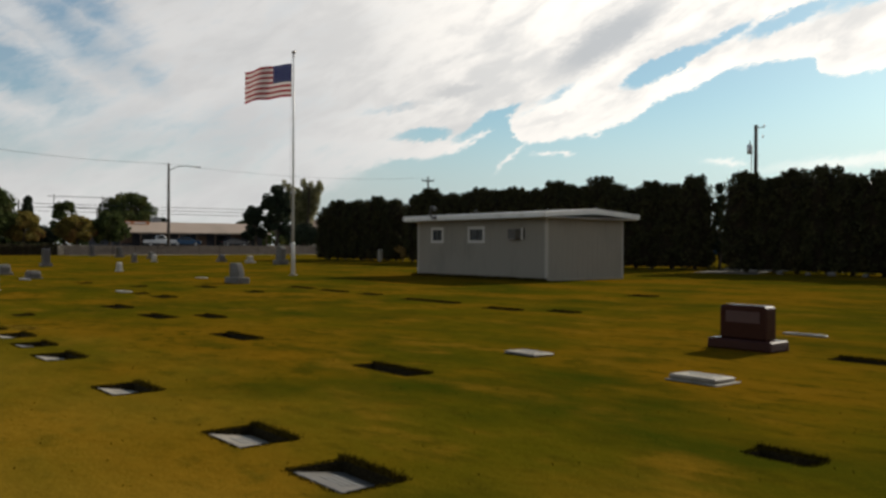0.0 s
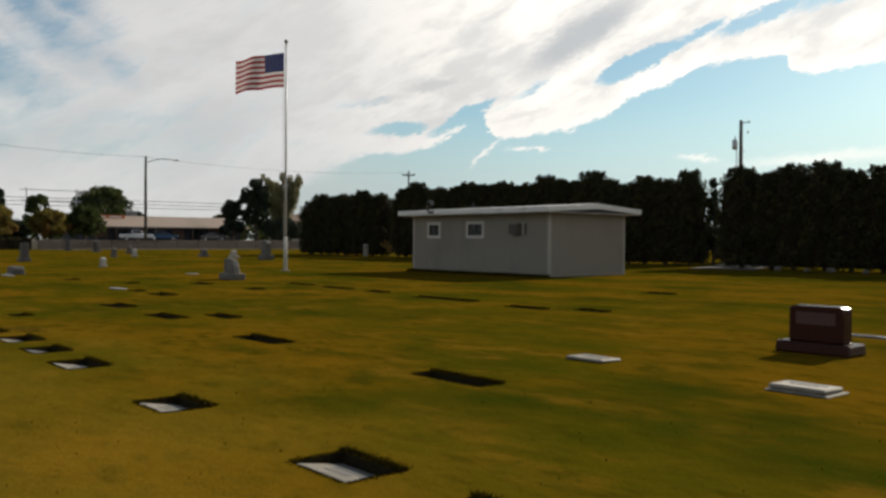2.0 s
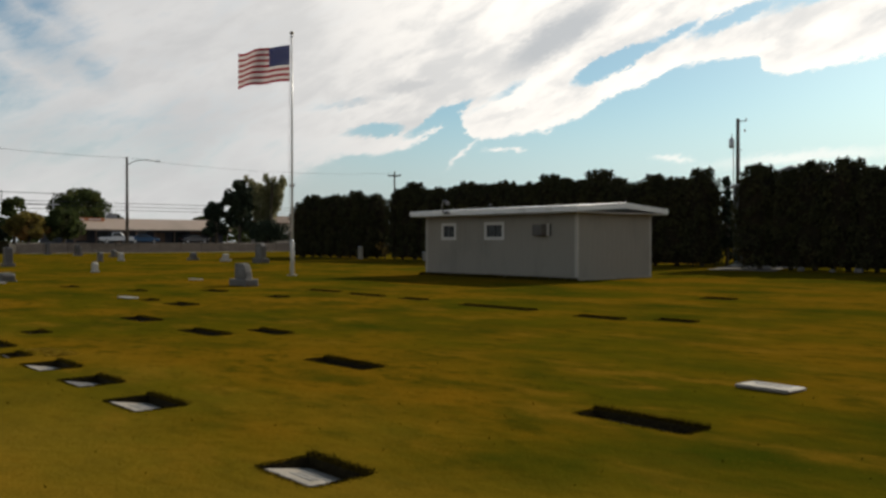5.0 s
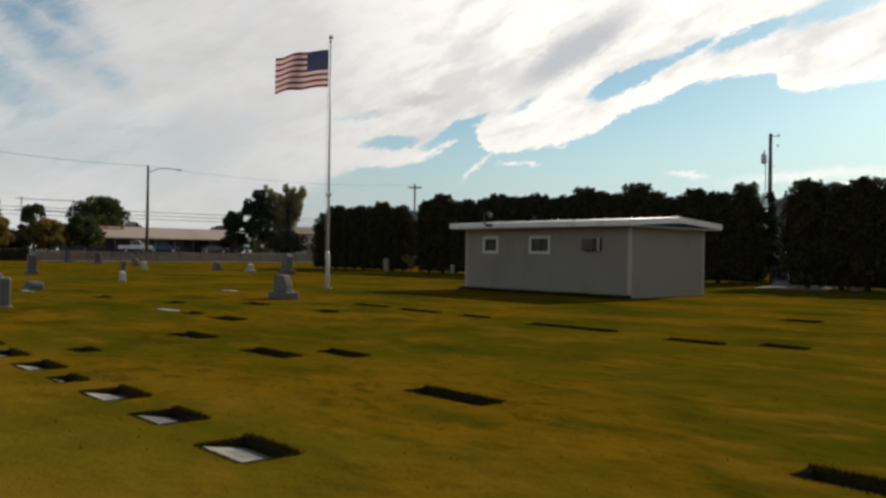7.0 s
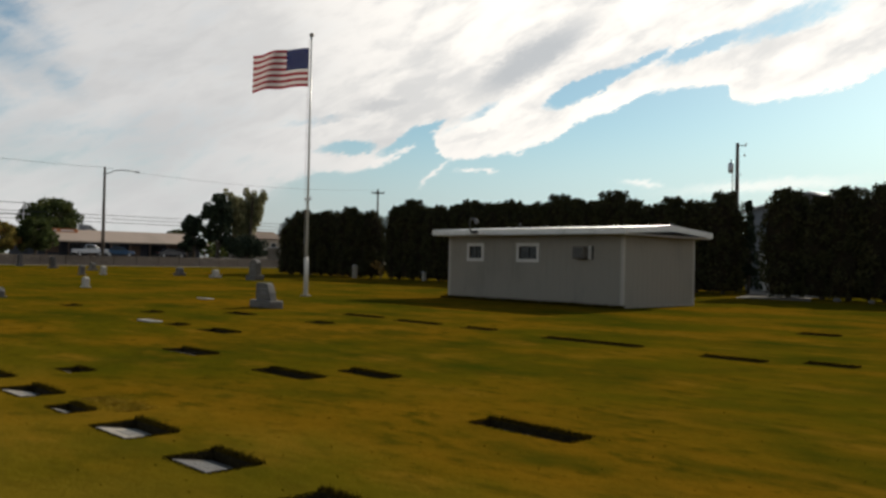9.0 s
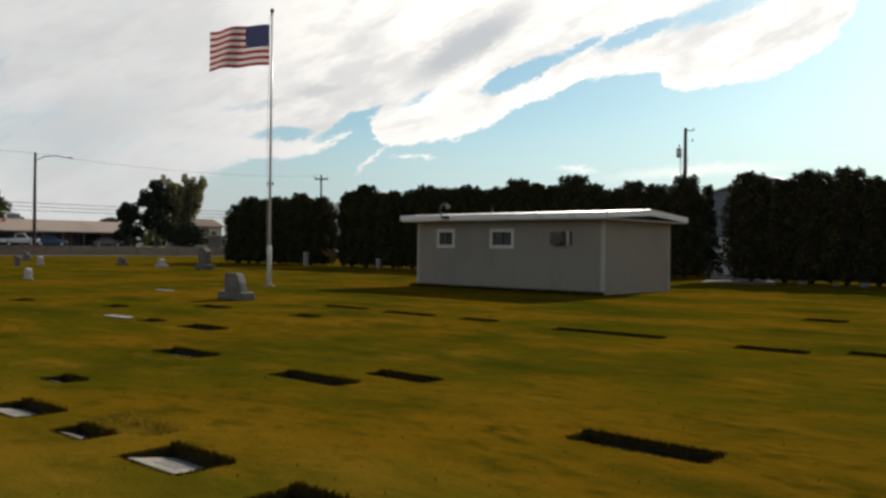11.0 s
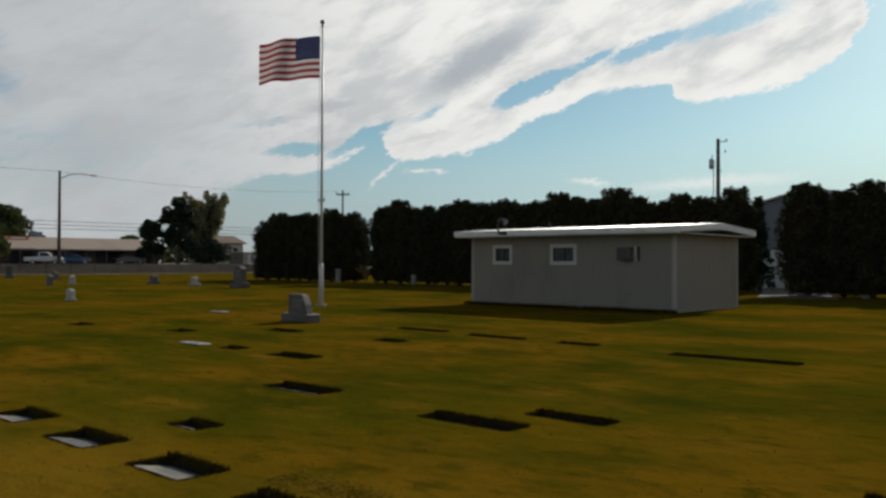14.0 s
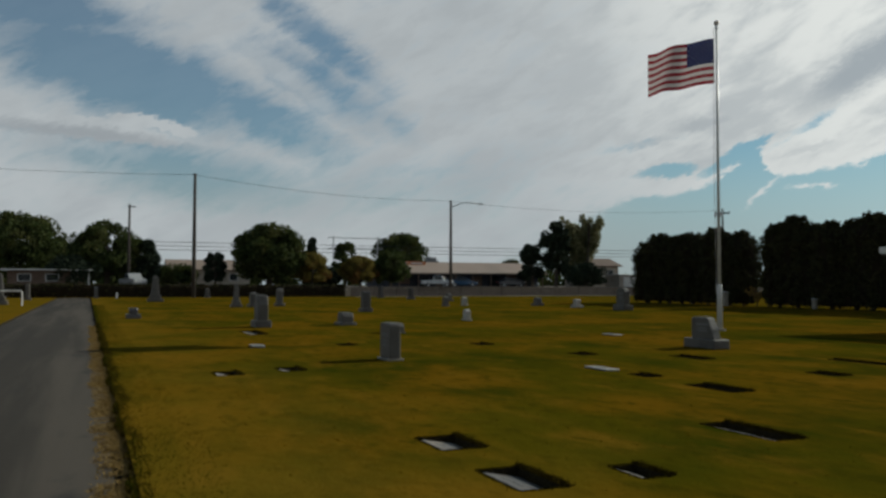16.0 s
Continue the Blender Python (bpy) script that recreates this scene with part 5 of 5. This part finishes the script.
part("crossarm", block(1.6, 1.6, 0.16, (0, 0, 11.5), 0.02), WOODPOLE, fp)
for q in (-0.7, 0.7):
    part("insulator", block(0.12, 0.12, 0.3, (q, q, 11.6), 0.02), BLACK, fp)
up = pole_thing("utility_pole", -47.0, 77.7, 0, 13.45, "grey wooden utility pole with a transformer can", r=0.24)
for z, n in ((13.2, 0.95), (10.4, 0.4)):
    part("crossarm", tube([(0, 0, z), (0.75 * n, 0.4 * n, z)], [0.05, 0.05], 6), WOODPOLE, up)
part("insulator", block(0.12, 0.12, 0.25, (0.68, 0.36, 13.2), 0.02), GALV, up)
part("insulator", block(0.12, 0.12, 0.3, (0.62, 0.2, 12.1), 0.02), GALV, up)
part("transformer", tube([(-0.6, -0.1, 10.6), (-0.6, -0.1, 10.7), (-0.6, -0.1, 11.5), (-0.6, -0.1, 11.55)], [0.2, 0.26, 0.26, 0.2], 12), GALV, up, "grey transformer can", smooth=True)
part("bushing", tube([(-0.6, -0.1, 11.55), (-0.55, -0.1, 11.95)], [0.05, 0.04], 6), BLACK, up)
part("conduit", tube([(-0.45, -0.05, 0), (-0.45, -0.05, 10.6)], [0.05, 0.05], 6), GALV, up)


def wire(a, b, sag, label, r=0.022):
    a, b = Vector(a), Vector(b)
    pts = [a.lerp(b, k / 12) - Vector((0, 0, sag * 4 * (k / 12) * (1 - k / 12))) for k in range(13)]
    tagged(part("overhead_wire", tube(pts, [r] * 13, 4), BLACK), label, "wire", "overhead wires")


wire((-110, 11.35, 13.6), (-116, 44.75, 12.55), 0.7, "thin dark overhead wire between the poles", 0.018)
wire((-110, 11.35, 13.6), (-104, -40, 13.8), 0.8, "thin dark overhead wire between the poles", 0.018)
wire((-116, 44.75, 12.5), (-118, 91.7, 13.2), 0.9, "thin dark overhead wire between the poles", 0.014)
for z in (7.9, 8.6, 9.3):
    wire((-172, -70, z), (-172, 150, z), 0.3, "distant power line behind the highway", 0.05)
frame_ = thing("substation_frame", pose(-170, 48, RZ), "distant steel substation portal frame", "steel frame")
for y in (-4.4, 4.4):
    part("post", block(0.18, 0.18, 9.6, (0, y, 0), 0.02), GALV, frame_)
for z in (7.2, 9.2):
    part("beam", block(0.14, 11.0, 0.14, (0, 0, z), 0.02), GALV, frame_)


# ---- buildings ----
def windowed(parent, x, y, z, w, h, mat=GLASS):
    win = part("window", join(block(0.08, w + 0.16, 0.08, (x, y, z - 0.08)), block(0.08, w + 0.16, 0.08, (x, y, z + h)), block(0.08, 0.08, h, (x, y - w / 2 - 0.04, z)), block(0.08, 0.08, h, (x, y + w / 2 + 0.04, z))), WHITE, parent)
    part("pane", block(0.03, w, h, (x - 0.02, y, z)), mat, win)


wh = thing("warehouse", pose(-138, 57.6, RZ), "long low commercial building with a tan metal roof and shaded front", "building")
part("wall", block(13, 26, 2.5, (-7.5, 0, 0), 0.02), DARKWALL, wh, "recessed front wall, coloured dark for the shade under the roof")
part("roof", prism([(1.6, 2.05), (1.6, 2.25), (-7.5, 4.15), (-15, 2.4), (-15, 2.2), (-7.5, 3.9)], -13.4, 13.4), TANROOF, wh, "pale tan metal roof")
for k in range(9):
    part("post", block(0.18, 0.18, 2.1, (1.3, -12.6 + 3.15 * k, 0), 0.01), BROWNWALL, wh)
for k in range(8):
    part("door" if k % 3 else "window", block(0.06, 1.9, 1.7, (-0.95, -11.0 + 3.15 * k, 0.1 if k % 3 else 0.5), 0.01), GLASS if k % 2 else BROWNWALL, wh)
sg = thing("roof_sign", pose(-143.0, 49.2, RZ + 3.2), "faded orange rooftop sign with unreadable lettering", "sign")
part("board", block(0.12, 5.2, 0.55, (0, 0, 0.4), 0.02), ORANGE, sg)
part("lettering", join(block(0.02, 1.6, 0.22, (0.07, -1.4, 0.56)), block(0.02, 2.0, 0.22, (0.07, 1.0, 0.56))), WHITE, sg, "plain bars for unreadable letters")
for y in (-2.2, 2.2):
    part("post", block(0.1, 0.1, 0.6, (0, y, -0.3)), GALV, sg)
box_ = thing("rooftop_unit", pose(-147, 54.4, RZ + 3.5), "grey rooftop ventilation unit", "ventilation unit")
part("case", block(1.6, 1.3, 1.4, (0, 0, 0), 0.04), GREYMETAL, box_)
part("cap", block(1.8, 1.5, 0.1, (0, 0, 1.4), 0.02), GALV, box_)

hs = thing("house", pose(-136, 81.5, RZ), "two-storey tan house with a low gable roof", "house")
part("wall", block(7, 6.4, 3.6, (-3.5, 0, 0), 0.02), TANWALL, hs)
part("roof", prism([(0.5, 3.5), (0.5, 3.65), (-3.5, 5.0), (-7.5, 3.65), (-7.5, 3.5), (-3.5, 4.8)], -3.7, 3.7), BROWNWALL, hs, "brown shingled roof")
for y in (-1.8, 1.6):
    windowed(hs, 0.03, y, 2.0, 1.1, 0.9)
windowed(hs, 0.03, 0, 0.7, 1.4, 1.0)
ax = thing("garage", pose(-126, 80.0, RZ), "pale flat-roofed garage beside the house", "garage")
part("wall", block(4, 4.0, 1.9, (-2, 0, 0), 0.02), TANWALL, ax)
part("roof", block(4.5, 4.5, 0.16, (-2, 0, 1.9), 0.03), WHITE, ax)
part("door", block(0.05, 2.4, 1.6, (0.02, 0, 0.05), 0.01), WHITE, ax, "white garage door")

hl = thing("house", pose(-132, -4.2, RZ), "low brown house with a flat white-edged roof", "house")
part("wall", block(7, 9.0, 2.1, (-3.5, 0, 0), 0.02), BROWNWALL, hl)
part("roof", block(8.6, 10.6, 0.16, (-3.5, 0, 2.1), 0.03), WHITE, hl, "flat roof with a white edge")
for y in (-2.6, 0.6):
    windowed(hl, 0.03, y, 0.8, 1.4, 0.8)
part("door", block(0.06, 0.9, 1.8, (0.03, 3.2, 0.05), 0.01), TANWALL, hl, "pale entrance door")
part("porch_post", block(0.16, 0.16, 2.1, (0.5, 4.9, 0)), WHITE, hl)
hb = thing("house", pose(-150, 18.4, RZ), "distant tan house with a pale gable roof", "house")
part("wall", block(7, 12.0, 2.6, (-3.5, 0, 0), 0.02), TANWALL, hb)
part("roof", prism([(0.6, 2.5), (0.6, 2.7), (-3.5, 4.3), (-7.6, 2.7), (-7.6, 2.5), (-3.5, 4.1)], -6.6, 6.6), TANROOF, hb)
for y in (-3.5, 0, 3.5):
    windowed(hb, 0.03, y, 1.0, 1.2, 1.0)

mb = thing("metal_building", pose(-34.3, 54.0, 0), "grey-blue ribbed metal building behind the hedge", "building")
part("wall", prism([(0, 0), (0, 5.1), (4.2, 6.15), (8.4, 5.1), (8.4, 0)], 0, 14), GREYMETAL, mb)
for sgn, xa, za, xb, zb in ((1, -0.3, 5.05, 4.2, 6.2), (-1, 4.2, 6.2, 8.7, 5.05)):
    part("roof", prism([(xa, za), (xb, zb), (xb, zb + 0.12), (xa, za + 0.12)], -0.3, 14.3), GALV, mb, "galvanised roof sheet")
for k in range(21):
    x = 0.2 + 0.4 * k
    part("rib", block(0.07, 0.05, (5.1 + 1.05 * (1 - abs(x - 4.2) / 4.2)) - 0.12, (x, -0.025, 0), 0.01), GREYMETAL, mb)
door_ = part("door", block(2.3, 0.08, 2.4, (2.15, -0.08, 0), 0.02), WHITE, mb, "white sectional garage door")
for k in range(4):
    part("door_panel", block(2.2, 0.03, 0.52, (2.15, -0.13, 0.06 + 0.58 * k), 0.01), WHITE, door_)
post = thing("post", pose(-60.1, 41.6, 0), "short pale utility pedestal at the foot of the hedge", "utility box")
part("case", block(0.3, 0.3, 0.95, (0, 0, 0), 0.03), CONCRETE, post)
part("cap", block(0.34, 0.34, 0.08, (0, 0, 0.95), 0.03), GALV, post)
post = thing("post", pose(-52.6, 42.0, 0), "short pale utility pedestal at the foot of the hedge", "utility box")
part("case", block(0.26, 0.26, 0.6, (0, 0, 0), 0.03), CONCRETE, post)
part("cap", block(0.30, 0.30, 0.06, (0, 0, 0.6), 0.02), GALV, post)
# sunlight through the notch is painted in as pale straw colour
bush = tree("shrub", -58.1, 42.5, 0, 1.5, 1.3, STRAW, "shrub in the notch of the hedge, coloured pale for sunlight", 0.05, "fan", 26, 0.14, 30)


# ---- parked vehicles ----
def car(x, y, z, turn, paint, label, pickup=False):
    c = thing("car" if not pickup else "pickup_truck", pose(x, y, z, 0, 0, turn), label, "car" if not pickup else "pickup truck", "parked cars")
    if pickup:
        prof = [(-2.6, 0.45), (-2.6, 1.05), (-0.7, 1.08), (-0.6, 1.75), (0.5, 1.78), (1.15, 1.15), (2.4, 1.05), (2.6, 0.85), (2.6, 0.45)]
    else:
        prof = [(-2.2, 0.35), (-2.25, 0.85), (-1.6, 1.0), (-0.95, 1.42), (0.35, 1.45), (1.1, 0.98), (2.0, 0.86), (2.25, 0.65), (2.2, 0.35)]
    part("body", prism(prof, -0.86, 0.86, 0.05), paint, c)
    if pickup:
        gl = [(-0.56, 1.15), (-0.5, 1.66), (0.44, 1.68), (0.95, 1.18)]
    else:
        gl = [(-1.35, 1.02), (-0.88, 1.36), (0.3, 1.38), (0.95, 1.02)]
    part("window", prism(gl, -0.875, 0.875), GLASS, c)
    for wx in (-1.45, 1.4):
        for wy in (-0.8, 0.8):
            w = part("wheel", tube([(wx, wy - 0.11, 0.34), (wx, wy + 0.11, 0.34)], [0.34, 0.34], 16), RUBBER, c)
            part("rim", tube([(wx, wy - 0.12, 0.34), (wx, wy + 0.12, 0.34)], [0.2, 0.2], 12), GALV, w)
    for wy in (-0.62, 0.62):
        part("headlight", block(0.06, 0.32, 0.14, (2.22 if not pickup else 2.58, wy, 0.7), 0.01), WHITE, c)
        part("tail_light", block(0.06, 0.26, 0.16, (-2.24 if not pickup else -2.6, wy, 0.72), 0.01), RED, c)


car(-135.2, 50.6, RZ, 80, SILVERCAR, "silver pickup truck parked before the long building", True)
car(-135.0, 55.0, RZ, 75, BLUECAR, "dark blue sedan parked before the long building")
car(-135.0, 63.4, RZ, 85, DARKCAR, "dark sedan parked before the long building")
car(-129.0, 5.9, RZ, 18, WHITECAR, "white pickup truck parked beside the highway", True)
car(-62.5, 98.0, 0.012, 35, BLUECAR, "blue sedan parked beyond the gap of the hedge")
car(-57.0, 103.0, 0.012, 40, SILVERCAR, "silver sedan parked beyond the gap of the hedge")

# pale stones at the foot of the hedge
for x, y, s in ((-22.9, 39.7, 0.34), (-21.4, 39.6, 0.28), (-20.2, 39.5, 0.4), (-18.6, 39.4, 0.3), (-16.4, 39.2, 0.34)):
    st = thing("edging_stone", pose(x, y, 0, 0, 0, 40 * s), "small weathered field stone at the foot of the hedge", "stone", "edging stones")
    part("stone", block(s, s * 0.7, s * 0.55, (0, 0, 0), s * 0.14, 0.75, segs=2), GRANITE, st, smooth=True)
